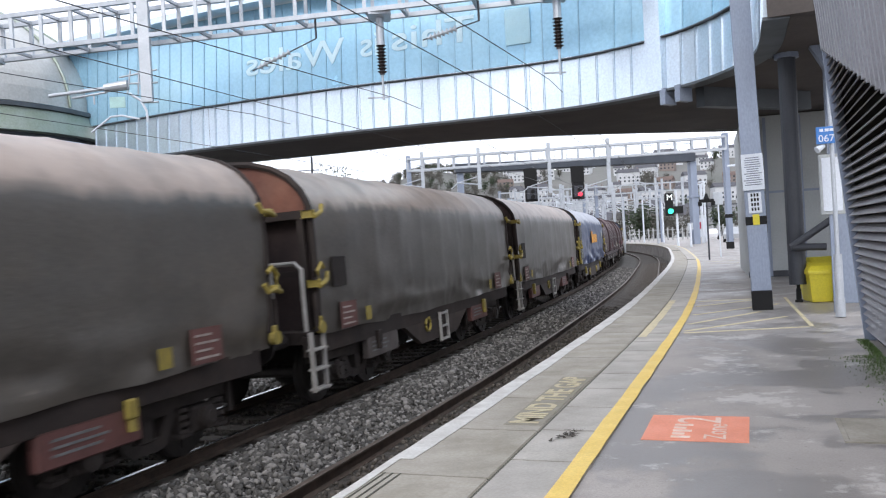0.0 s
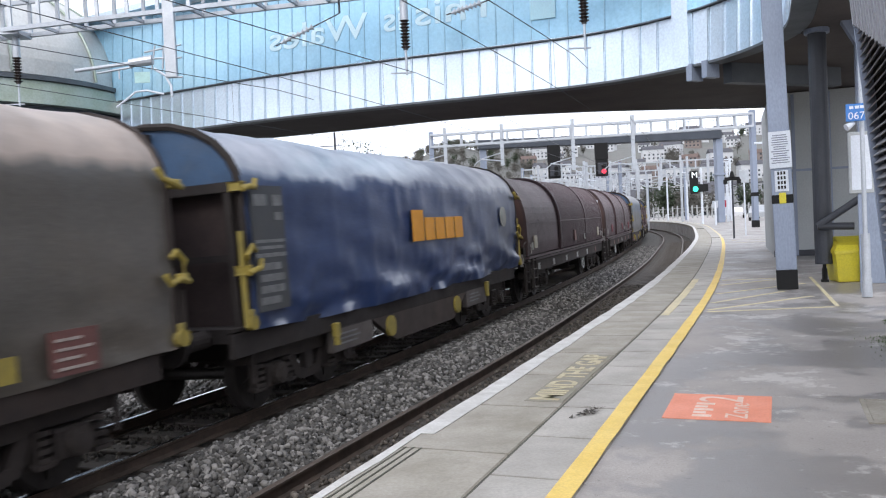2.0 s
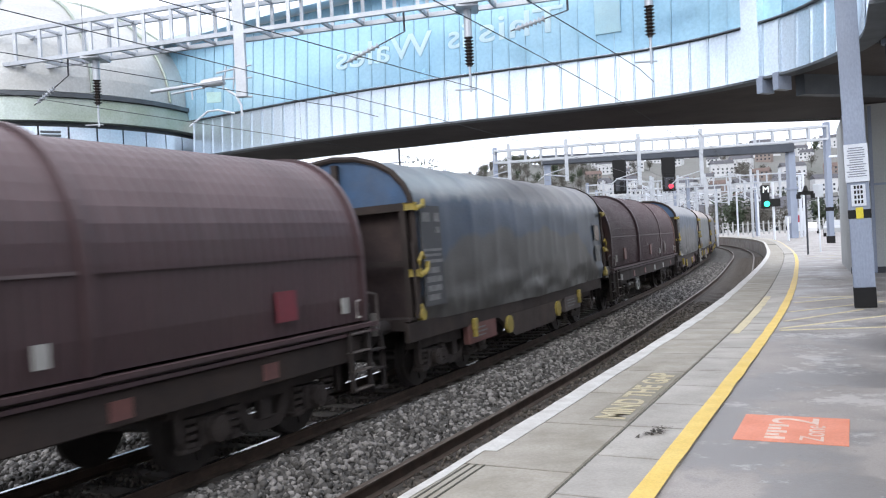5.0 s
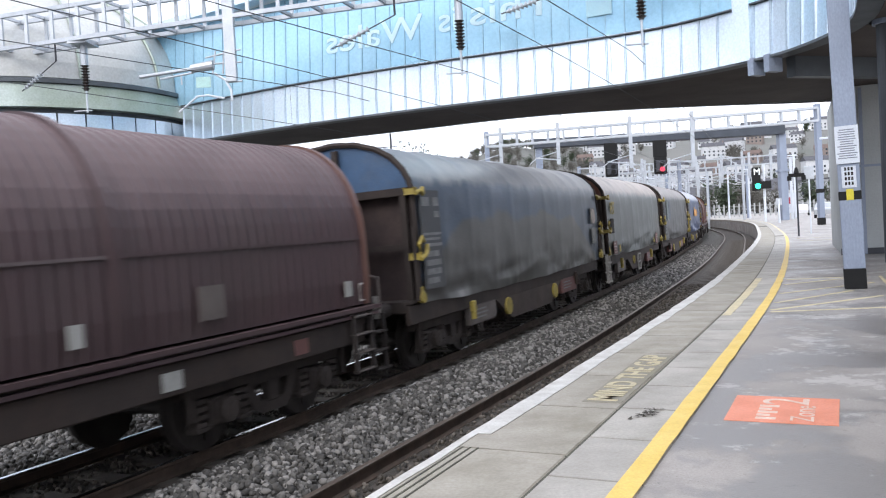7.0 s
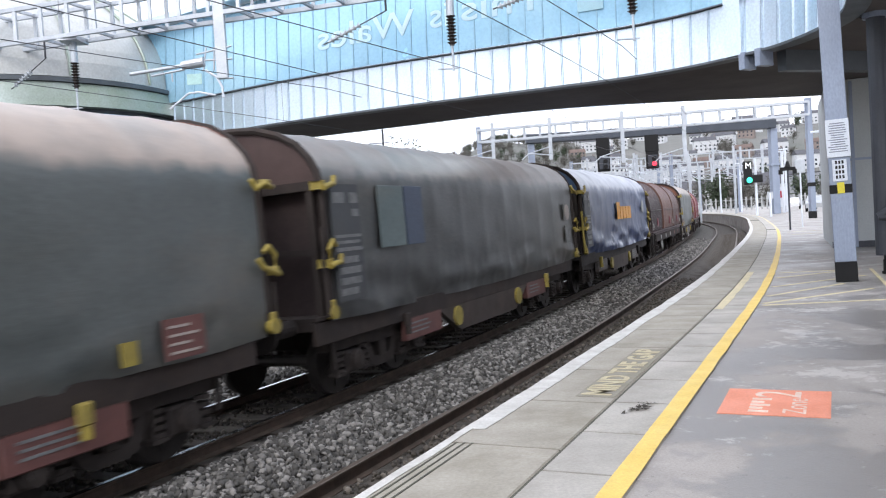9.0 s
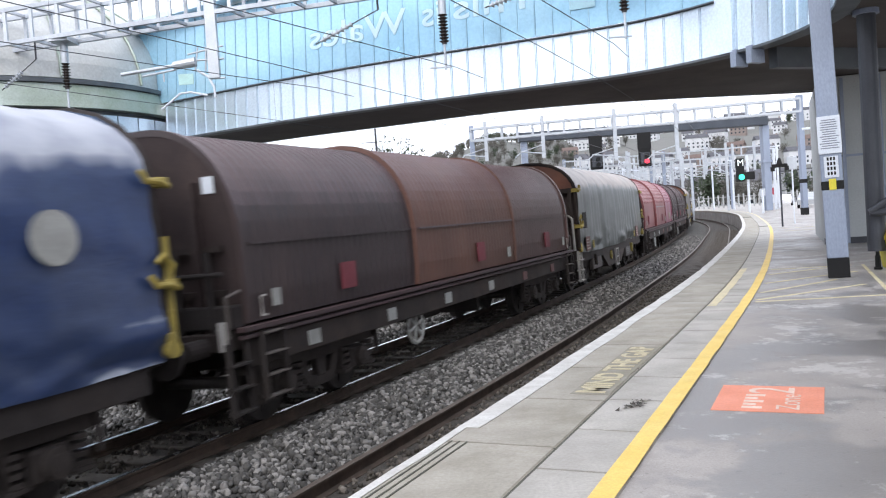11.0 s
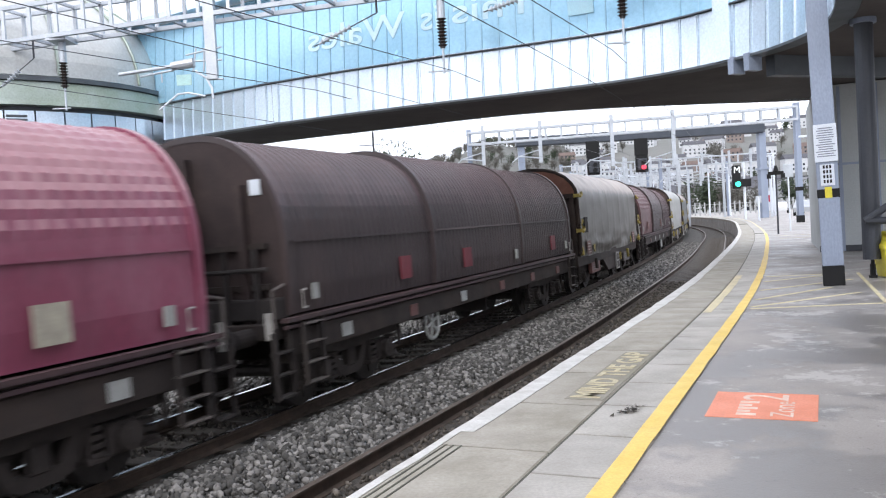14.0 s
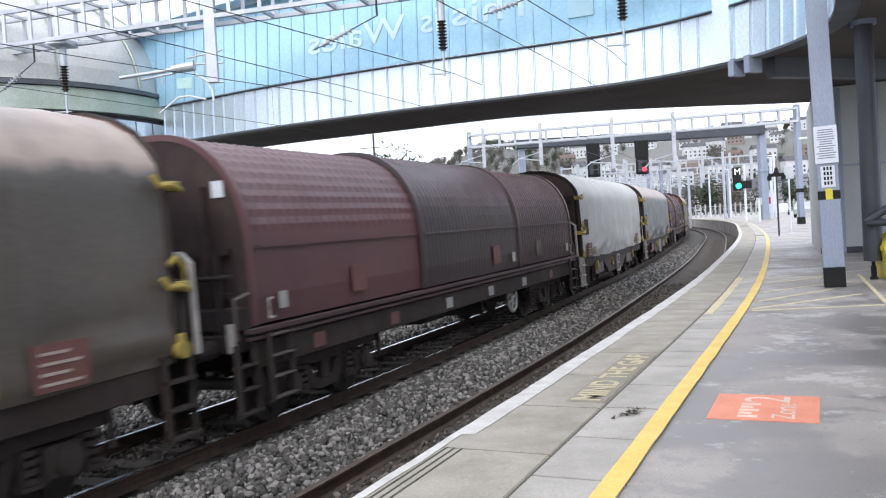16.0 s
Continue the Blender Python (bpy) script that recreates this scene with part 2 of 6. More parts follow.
bm = bmesh.new()
bz = RAIL_Z - 0.16
sec = [(-0.02, bz - 0.05), (NEAR_C + 1.35, bz - 0.04), (NEAR_C - 0.7, bz - 0.05), (NEAR_C - 1.05, bz - 0.01), (NEAR_C - 1.5, bz + 0.10), (TRAIN_C + 1.4, bz + 0.08), (TRAIN_C + 0.95, bz - 0.05), (TRAIN_C - 0.95, bz - 0.10), (TRAIN_C - 1.4, bz + 0.02), (TRAIN_C - 2.3, bz - 0.05), (TRAIN_C - 14, bz - 0.15), (TRAIN_C - 14.6, -1.5)]
sweep(bm, sec, span(-60, FAR, 1.0), mi=lambda i, j: 1 if j in (0, 1, 2, 6, 7) else 0)
tagged(part("trackbed", bm, [M_BALLAST, M_TRACKBED]), "grey stone ballast with dark oily track beds", "ballast", kind="structure")


def rail(o, z, top, name="rail"):
    w, b, hgt = 0.036, 0.07, 0.16
    sec = [(o - b, z - hgt), (o + b, z - hgt), (o + b, z - hgt + 0.012), (o + 0.012, z - hgt + 0.03), (o + 0.012, z - 0.045), (o + w, z - 0.032), (o + w, z - 0.006), (o + w - 0.008, z), (o - w + 0.008, z), (o - w, z - 0.006), (o - w, z - 0.032), (o - 0.012, z - 0.045), (o - 0.012, z - hgt + 0.03), (o - b, z - hgt + 0.012)]
    bm = bmesh.new()
    sweep(bm, sec, span(-60, FAR, 1.0), closed=True, mi=lambda i, j: 1 if j in (6, 7, 8) else 0)
    return tagged(part(name, bm, [M_RAIL, top]), "rust-brown steel rail with a worn head", "rail", group="running rails", kind="structure")


rail(NEAR_C + 0.75, RAIL_Z, M_RAIL_DULL)
rail(NEAR_C - 0.75, RAIL_Z - 1.5 * CANT, M_RAIL_DULL)
rail(TRAIN_C + 0.75, RAIL_Z, M_RAIL_TOP)
rail(TRAIN_C - 0.75, RAIL_Z - 1.5 * CANT, M_RAIL_TOP)

# platform
bm = bmesh.new()
sweep(bm, [(0.02, -1.5), (0.02, -0.012), (30, -0.012), (30, -1.5)], span(-25, 175, 2.0))
tagged(part("platform", bm, M_ASPHALT), "worn patchy grey asphalt platform surface, damp in places", "platform", kind="structure")

# curved footbridge over the tracks
def smooth_path(ctrl, n):
    """Catmull-Rom through plan points."""
    c = [Vector(p) for p in ctrl]
    c = [c[0] * 2 - c[1]] + c + [c[-1] * 2 - c[-2]]
    out = []
    m = len(c) - 3
    for k in range(n + 1):
        u = k / n * m
        i = min(int(u), m - 1)
        u -= i
        a, b, d, e = c[i:i + 4]
        out.append(0.5 * (2 * b + (d - a) * u + (2 * a - 5 * b + 4 * d - e) * u * u + (3 * b - a - 3 * d + e) * u ** 3))
    return out


FASCIA = smooth_path([(-10.6, 26.3), (-8.3, 24.9), (-4.5, 22.5), (-1.0, 20.75), (2.4, 19.35), (4.4, 18.4), (5.75, 17.1), (6.5, 15.6), (6.55, 13.6), (5.6, 11.2)], 400)
FL = [0.0]
for a, b in zip(FASCIA, FASCIA[1:]):
    FL.append(FL[-1] + (b - a).length)
ZERO = FL[min(range(len(FASCIA)), key=lambda i: (FASCIA[i] - Vector((-8.3, 24.9))).length)]
FL = [v - ZERO for v in FL]  # nought where the cladding leaves the drum


def along_bridge(d, out=0.0, z=0.0):
    """The point d metres along the fascia; out: towards the viewer's side."""
    x, y = np.interp(d, FL, [p.x for p in FASCIA]), np.interp(d, FL, [p.y for p in FASCIA])
    x2, y2 = np.interp(d + 0.1, FL, [p.x for p in FASCIA]), np.interp(d + 0.1, FL, [p.y for p in FASCIA])
    x1, y1 = np.interp(d - 0.1, FL, [p.x for p in FASCIA]), np.interp(d - 0.1, FL, [p.y for p in FASCIA])
    t = Vector((x2 - x1, y2 - y1, 0)).normalized()
    return Vector((x, y, z)) + Vector((t.y, -t.x, 0)) * out


BZ = 4.3
LEN = FL[-1]
bridge = thing("footbridge", "curved enclosed footbridge with pale aluminium cladding and blue glazing", "bridge")
RIB = 0.43
ribs = np.arange(0.0, LEN, RIB)
# lower cladding: pressed panels, one per bay, upright ribs between
for d in ribs[:-1]:
    bm = bmesh.new()
    rings = []
    for u, out in ((0.012, 0.05), (0.03, 0.05), (0.045, 0.02), (RIB - 0.03, 0.02), (RIB - 0.015, 0.05), (RIB, 0.05)):
        rings.append([along_bridge(d + u, out, BZ), along_bridge(d + u, out - 0.05, BZ + 1.08), along_bridge(d + u, out - 0.2, BZ + 1.08), along_bridge(d + u, out - 0.15, BZ)])
    loft(bm, rings, closed=True, caps=True)
    part("cladding_panel", bm, M_CLAD, bridge)
ds = span(0, LEN - 0.05, 0.3)
bm = bmesh.new()
loft(bm, [[along_bridge(d, 0.07, BZ + 1.09), along_bridge(d, 0.07, BZ + 1.115), along_bridge(d, -0.25, BZ + 1.15), along_bridge(d, -0.25, BZ + 1.09)] for d in ds], closed=True, caps=True)
part("sill_rail", bm, M_CLAD_DARK, bridge, "dark sill rail along the glazing")
bm = bmesh.new()
loft(bm, [[along_bridge(d, 0.06, BZ - 0.05), along_bridge(d, 0.06, BZ), along_bridge(d, -0.3, BZ), along_bridge(d, -0.3, BZ - 0.05)] for d in ds], closed=True, caps=True)
part("bottom_trim", bm, M_CLAD_DARK, bridge)
# glazing panes with fins, leaning slightly in
GZ0, GZ1 = BZ + 1.16, BZ + 3.55
for d in np.arange(-2.58, LEN - 0.86, 0.86):
    bm = bmesh.new()
    loft(bm, [[along_bridge(d + u, -0.10, GZ0), along_bridge(d + u, -0.28, GZ1), along_bridge(d + u, -0.30, GZ1), along_bridge(d + u, -0.12, GZ0)] for u in (0.015, 0.845)], closed=True, caps=True)
    part("pane", bm, M_GLAZE, bridge)
for d in np.arange(-2.58, LEN, 0.43):
    bm = bmesh.new()
    w = 0.014
    loft(bm, [[along_bridge(d + u, -0.085, GZ0), along_bridge(d + u, -0.265, GZ1), along_bridge(d + u, -0.30, GZ1), along_bridge(d + u, -0.12, GZ0)] for u in (-w, w)], closed=True, caps=True)
    part("glazing_fin", bm, M_GLAZE_FIN, bridge)
bm = bmesh.new()
loft(bm, [[along_bridge(d, 0.35, GZ1 - 0.02), along_bridge(d, 0.35, GZ1 + 0.14), along_bridge(d, -4.0, GZ1 + 0.5), along_bridge(d, -4.0, GZ1 + 0.3)] for d in span(-2.6, LEN - 6.5, 0.4)], closed=True, caps=True)
part("roof", bm, M_CLAD, bridge)
# deck and soffit
FAR_SIDE = smooth_path([(-8.0, 28.8), (-5.0, 26.75), (-1.2, 24.95), (2.0, 23.5), (5.2, 23.2), (9.0, 23.6), (13.0, 23.7)], 60)
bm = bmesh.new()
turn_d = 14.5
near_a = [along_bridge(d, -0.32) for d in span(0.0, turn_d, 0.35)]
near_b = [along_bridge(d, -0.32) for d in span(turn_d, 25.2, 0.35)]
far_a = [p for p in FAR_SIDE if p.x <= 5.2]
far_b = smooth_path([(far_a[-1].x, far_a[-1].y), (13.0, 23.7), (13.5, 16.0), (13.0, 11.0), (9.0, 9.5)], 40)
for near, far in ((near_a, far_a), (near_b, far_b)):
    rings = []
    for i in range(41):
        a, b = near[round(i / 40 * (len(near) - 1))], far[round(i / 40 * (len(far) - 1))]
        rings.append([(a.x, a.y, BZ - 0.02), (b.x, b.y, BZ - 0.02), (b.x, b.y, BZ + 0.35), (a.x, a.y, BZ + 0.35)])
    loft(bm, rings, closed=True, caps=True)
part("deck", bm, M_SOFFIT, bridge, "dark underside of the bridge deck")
bm = bmesh.new()
loft(bm, [[(p.x, p.y, BZ - 0.02), (p.x, p.y, BZ + 1.2), (p.x + 0.02, p.y + 0.15, BZ + 1.2), (p.x + 0.02, p.y + 0.15, BZ - 0.02)] for p in FAR_SIDE], closed=True, caps=True)
part("far_parapet", bm, M_CLAD, bridge)
# dark edge beam beneath and the bracket pair
bm = bmesh.new()
q0, q1 = along_bridge(17.2, -0.5, BZ), Vector((9.6, 17.6, BZ))
d = (q1 - q0).normalized()
n = Vector((-d.y, d.x, 0)) * 0.12
loft(bm, [[p - n + Vector((0, 0, -0.42)), p + n + Vector((0, 0, -0.42)), p + n, p - n] for p in (q0, q1)], closed=True, caps=True)
part("crossbeam", bm, M_CLAD_DARK, bridge, "dark steel crossbeam")
for d in (16.75, 17.15):
    bm = bmesh.new()
    loft(bm, [[along_bridge(d + u, 0.10, BZ - 0.32), along_bridge(d + u, 0.10, BZ + 0.02), along_bridge(d + u, -0.25, BZ + 0.02), along_bridge(d + u, -0.25, BZ - 0.32)] for u in (-0.07, 0.07)], closed=True, caps=True)
    part("bracket", bm, M_STEEL, bridge)
bm = bmesh.new()
loft(bm, [[along_bridge(16.55 + u, 0.10, BZ - 0.01), along_bridge(16.55 + u, 0.06, BZ + 3.5), along_bridge(16.55 + u, -0.2, BZ + 3.5), along_bridge(16.55 + u, -0.14, BZ - 0.01)] for u in (-0.2, 0.2)], closed=True, caps=True)
part("mullion", bm, M_CLAD, bridge, "broad pale upright cover strip")
# reversed lettering on the glazing
M_LETTER = mat("translucent_white_lettering", (0.70, 0.88, 0.95), (0.60, 0.82, 0.91), 2, 0.5, 0.0, 0.0)

M_EMBLEM = mat("pale_blue_film", (0.58, 0.83, 0.92), (0.48, 0.76, 0.88), 2, 0.4, 0.0, 0.0)


def bridge_word(txt, d, z, size, wide, name):
    """Reversed words laid on the glazing, bent to its curve and lean."""
    me = text_mesh(txt, size, True, 0.005, 0.008)
    for v in me.vertices:
        h = z + v.co.y
        v.co = along_bridge(d + v.co.x * wide, -0.085 - (h - GZ0) / 2.39 * 0.18 + v.co.z, h)
    ob = share(name, me, bridge)
    ob.data.materials.append(M_LETTER)
    ob["label"] = "pale reversed lettering on the glazing"


bridge_word("Wales", 7.2, 6.36, 0.9, 1.3, "lettering")
bridge_word("is", 9.42, 6.42, 0.9, 1.1, "lettering")
bridge_word("This", 11.05, 6.46, 0.9, 1.42, "lettering")
bm = bmesh.new()
box(bm, -0.3, 0.3, -0.01, 0.01, -0.42, 0.42)
lp = along_bridge(13.2, -0.1, 6.36)
part("emblem", bm, M_EMBLEM, bridge).matrix_basis = pose(lp.x, lp.y, lp.z, 0, 0, -25)

# domed drum at the far end of the bridge
drum = thing("stair_drum", "round pale metal-clad stair tower with a ribbed dome roof", "tower", pose(-14.2, 26.4, -1.0))
R = 5.7
for k in range(48):
    a0, a1 = k / 48 * 2 * math.pi, (k + 1) / 48 * 2 * math.pi
    pr = [(R, -1.5), (R, 5.92), (R - 0.12, 5.92), (R - 0.12, -1.5)]
    bm = bmesh.new()
    loft(bm, [[(r * math.cos(a), r * math.sin(a), z) for r, z in pr] for a in (a0 + 0.004, (a0 + a1) / 2, a1 - 0.004)], closed=True, caps=True)
    part("wall_panel", bm, M_CLAD, drum)


def ring(name, prof, material, n=64, label=""):
    bm = bmesh.new()
    loft(bm, [[(r * math.cos(a), r * math.sin(a), z) for r, z in prof] for a in np.linspace(0, 2 * math.pi, n + 1)], closed=False)
    return part(name, bm, material, drum, label, smooth=False)


ring("recess_band", [(R - 0.1, 5.85), (R - 0.1, 6.1)], M_CLAD_DARK)
M_MOSS = mat("green_stained_metal", (0.50, 0.56, 0.55), (0.30, 0.36, 0.27), 0.5, 0.5, 0.3, 0.05, 20)
ring("eaves_band", [(R - 0.15, 6.05), (R + 0.25, 6.05), (R + 0.05, 6.7), (R - 0.1, 6.7)], M_MOSS, label="green-stained sloping eaves")
ring("gutter", [(R - 0.1, 6.7), (R + 0.12, 6.72), (R + 0.12, 6.84), (R - 0.1, 6.84)], M_CLAD_DARK)
M_DOME = mat("dome_metal", (0.58, 0.60, 0.60), (0.48, 0.48, 0.46), 0.4, 0.45, 0.2, 0.05, 15, 0.5, (0.40, 0.37, 0.32))
dome = [(R * math.cos(a), 6.8 + 3.9 * math.sin(a)) for a in np.linspace(0.02, 1.5, 14)]
ring("dome", dome, M_DOME)
for k in range(14):
    a = k / 14 * 2 * math.pi + 0.1
    bm = bmesh.new()
    bent(bm, [((r + 0.03) * math.cos(a), (r + 0.03) * math.sin(a), z + 0.03) for r, z in dome], 0.04, 6)
    part("dome_rib", bm, M_MOSS, drum)
for k in range(9):
    bm = bmesh.new()
    z = 4.95 + k * 0.1
    a = radians(-57)
    box(bm, -0.25, 0.25, -0.05, 0.04, z, z + 0.05, m=pose((R) * math.cos(a), R * math.sin(a), 0, 0, 0, math.degrees(a) + 90))
    part("vent_slat", bm, M_CLAD_DARK, drum)

# grey bridge post on the platform with its signs
post = thing("bridge_post", "grey painted square steel post with black foot and band", "post", on(15.09, 2.31) @ pose(0, 0, 0, 0, -1.2, 0))
hs = 0.152


def leg(z0, z1, g=0.0):
    bm = bmesh.new()
    return box(bm, -hs - g, hs + g, -hs - g, hs + g, z0, z1, 0.008)


part("shaft", leg(0.3, 5.9), M_STEEL, post)
part("foot", leg(-0.01, 0.3, 0.004), M_BLACK, post, "black painted foot")
part("band", leg(1.36, 1.5, 0.006), M_BLACK, post, "black band")
bm = bmesh.new()
box(bm, -0.05, 0.05, -hs - 0.018, -hs - 0.008, 1.36, 1.53)
part("yellow_label", bm, M_YBIN, post)
sign = thing("notice_board", "white notice plate with small grey print fixed to the post", "sign", on(15.09, 2.31) @ pose(0, 0, 0, 0, -1.2, 0))
bm = bmesh.new()
box(bm, -0.165, 0.165, -hs - 0.03, -hs - 0.008, 1.92, 2.5, 0.004)
part("plate", bm, M_SIGN_WHITE, sign)
random.seed(3)
for k in range(13):
    bm = bmesh.new()
    w = random.uniform(0.09, 0.14)
    box(bm, -w, w, -hs - 0.034, -hs - 0.03, 2.43 - k * 0.036, 2.445 - k * 0.036)
    part("print_bar", bm, M_INK, sign)
plate = thing("marker_plate", "small pale structure marker plate with dark print", "sign", on(15.09, 2.31) @ pose(0, 0, 0, 0, -1.2, 0))
bm = bmesh.new()
box(bm, -0.1, 0.1, -hs - 0.02, -hs - 0.008, 1.55, 1.88, 0.003)
part("plate", bm, M_SIGN_WHITE, plate)
for k in range(4):
    for j in (-0.045, 0.0, 0.045):
        bm = bmesh.new()
        box(bm, j - 0.014, j + 0.014, -hs - 0.024, -hs - 0.02, 1.59 + k * 0.075, 1.64 + k * 0.075)
        part("print_bar", bm, M_BLACK, plate)

# louvred stair enclosure beside the platform
LV = on(11.11, 3.35)
LEAN = -0.085
louvre = thing("stair_enclosure", "stair enclosure with grey louvre slats below ribbed cladding", "building", LV)
for k in range(52):
    z = 0.12 + k * 0.085
    y1 = 0.0
    y0 = max(-8.0, -8.0 if z < 0.95 else (z - 3.25) / 0.3)
    if y0 > -0.15:
        break
    bm = bmesh.new()
    loft(bm, [[(x + LEAN * z, y, z + dz) for x, dz in ((-0.055, 0), (0.02, 0.075), (0.032, 0.07), (-0.045, -0.006))] for y in (y0, y1)], closed=True, caps=True)
    part("slat", bm, M_LOUVRE, louvre)
bm = bmesh.new()
loft(bm, [[(0.05 + LEAN * z, -8, z), (0.12 + LEAN * z, -8, z), (0.12 + LEAN * z, 0, z), (0.05 + LEAN * z, 0, z)] for z in (-0.01, 7)], closed=True, caps=True)
part("backing_wall", bm, M_BLACK, louvre)
bm = bmesh.new()
loft(bm, [[(-0.075 + LEAN * z, 0, z), (0.05 + LEAN * z, 0, z), (0.05 + LEAN * z, 0.06, z), (-0.075 + LEAN * z, 0.06, z)] for z in (-0.01, 3.3)], closed=True, caps=True)
part("corner_trim", bm, M_STEEL, louvre)
k = 0
y = 0.0
while y > -8:
    bm = bmesh.new()
    zb = max(0.95, 3.27 + 0.3 * y)
    rings = []
    for yy, xx in ((y, -0.09), (y - 0.07, -0.09), (y - 0.09, -0.04), (y - 0.18, -0.04), (y - 0.2, -0.09)):
        rings.append([(xx + LEAN * zb, yy, zb), (xx + LEAN * 7, yy, 7), (0.05 + LEAN * 7, yy, 7), (0.05 + LEAN * zb, yy, zb)])
    loft(bm, rings, closed=True, caps=True)
    part("ribbed_panel", bm, M_RIBBED, louvre)
    y -= 0.2

# inclined steel frame leg behind the louvres
frame_leg = thing("bridge_frame_leg", "broad grey steel leg with a raking knee plate", "support", on(15.88, 3.74))
bm = bmesh.new()
box(bm, -0.27, 0.27, -0.12, 0.12, -0.01, 3.95, 0.008)
part("leg", bm, M_STEEL, frame_leg)
bm = bmesh.new()
sec = [(-0.27, 3.9), (0.27, 3.9), (-0.55, 5.6), (-1.15, 5.6)]
loft(bm, [[(x, yy, z) for x, z in sec] for yy in (-0.12, 0.12)], closed=True, caps=True)
part("knee_plate", bm, M_STEEL, frame_leg)
bm = bmesh.new()
tube(bm, (-0.9, 0.1, 0.95), (0.3, 0.1, 1.75), 0.06, 10)
tube(bm, (-0.9, 0.1, 0.95), (-0.35, 0.1, 0.93), 0.06, 10)
part("raking_brace", bm, M_DARKPIPE, frame_leg)
bm = bmesh.new()
box(bm, -1.55, -0.65, 0.25, 0.6, 4.28, 4.75, 0.01)
part("box_beam", bm, M_STEEL, frame_leg)

# dark pin-footed column
pin = thing("pin_column", "dark grey tubular column on a steel pin foot", "column", on(16.21, 2.94))
bm = bmesh.new()
tube(bm, (0, 0, 0.3), (0, 0, 4.2), 0.145, 20)
part("shaft", bm, M_DARKPIPE, pin, smooth=False)
bm = bmesh.new()
tube(bm, (0, 0, 4.2), (0, 0, 4.38), 0.2, 20)
part("cap", bm, M_STEEL, pin)
bm = bmesh.new()
tube(bm, (0, 0, 0.02), (0, 0, 0.3), 0.03, 10)
box(bm, -0.06, 0.06, -0.06, 0.06, -0.01, 0.03)
box(bm, -0.04, -0.02, -0.05, 0.05, 0.02, 0.22)
box(bm, 0.02, 0.04, -0.05, 0.05, 0.02, 0.22)
part("pin_foot", bm, M_BLACK, pin)

# thin pole with a blue number sign
pole = thing("sign_pole", "thin galvanised pole with a thicker sleeve at its foot", "pole", on(13.62, 3.29))
bm = bmesh.new()
tube(bm, (0, 0, 0.85), (0, 0, 4.6), 0.03, 12)
part("pole", bm, M_GALV, pole)
bm = bmesh.new()
tube(bm, (0, 0, 0.0), (0, 0, 0.88), 0.058, 14)
tube(bm, (0, 0, 0.0), (0, 0, 0.26), 0.068, 14)
part("sleeve", bm, M_GALV, pole)
nsign = thing("number_sign", "small blue location sign with white figures on a pole", "sign", on(13.62, 3.29))
bm = bmesh.new()
box(bm, -0.2, 0.06, -0.06, -0.045, 2.44, 2.68, 0.004)
part("plate", bm, M_SIGN_BLUE, nsign)
t = share("figures", text_mesh("067", 0.14), nsign, pose(-0.07, -0.066, 2.51, 90, 0, 0))
t.data.materials.append(M_SIGN_WHITE)
for j in (-0.13, -0.06, 0.0):
    bm = bmesh.new()
    box(bm, j - 0.025, j + 0.025, -0.066, -0.06, 2.61, 2.65)
    part("print_bar", bm, M_SIGN_WHITE, nsign)
cab = thing("wall_cabinet", "pale grey cabinet on a slim stand behind the sign pole", "cabinet", on(14.32, 3.34))
bm = bmesh.new()
box(bm, -0.05, 0.05, 0.04, 0.12, -0.01, 1.46)
part("stand", bm, M_STEEL, cab)
bm = bmesh.new()
box(bm, -0.16, 0.16, 0, 0.15, 1.45, 2.35, 0.01)
part("body", bm, M_WALLGREY, cab)
bm = bmesh.new()
box(bm, -0.13, 0.13, -0.012, 0.0, 1.5, 2.3, 0.004)
part("door", bm, M_SIGN_WHITE, cab)
lamp = thing("pole_lamp", "small white flood lamp on the sign pole", "lamp", on(13.62, 3.29))
bm = bmesh.new()
tube(bm, (-0.2, -0.05, 2.36), (-0.1, 0, 2.42), 0.05, 12, 0.03)
part("head", bm, M_SIGN_WHITE, lamp)

# yellow grit bin
gbin = thing("grit_bin", "yellow plastic grit bin with a domed lid", "bin", on(16.3, 3.36, 0, 12))
bm = bmesh.new()
loft(bm, [[(-w, -d, z), (w, -d, z), (w, d, z), (-w, d, z)] for w, d, z in ((0.28, 0.25, 0.0), (0.29, 0.26, 0.05), (0.34, 0.32, 0.48))], closed=True, caps=True)
part("body", bm, M_YBIN, gbin)
bm = bmesh.new()
loft(bm, [[(-w, -d, z), (w, -d, z), (w, d, z + t), (-w, d, z + t)] for w, d, z, t in ((0.36, 0.34, 0.48, 0), (0.36, 0.34, 0.53, 0.02), (0.30, 0.26, 0.61, 0.1), (0.22, 0.16, 0.65, 0.1))], closed=True, caps=True)
part("lid", bm, M_YBIN, gbin)

# grey panelled wall beyond, under the bridge
wallb = thing("service_building", "light grey panelled service building under the bridge", "building", on(24.11, 2.47))
bm = bmesh.new()
box(bm, 0, 9, 0, 6, -0.01, 4.25)
part("wall", bm, M_WALLGREY, wallb)
for x, z0, z1 in ((0.5, 0, 4.2), (1.35, 0, 4.2), (2.6, 0, 4.2), (3.9, 0, 4.2)):
    bm = bmesh.new()
    box(bm, x, x + 0.08, -0.05, 0.0, z0, z1)
    part("cover_strip", bm, M_STEEL, wallb)
bm = bmesh.new()
box(bm, -0.02, 9, -0.03, 0.0, -0.01, 0.15)
part("plinth", bm, M_DARKPIPE, wallb)
bm = bmesh.new()
box(bm, -0.02, 9, -0.03, 0.0, 2.2, 2.26)
part("rail_strip", bm, M_STEEL, wallb)

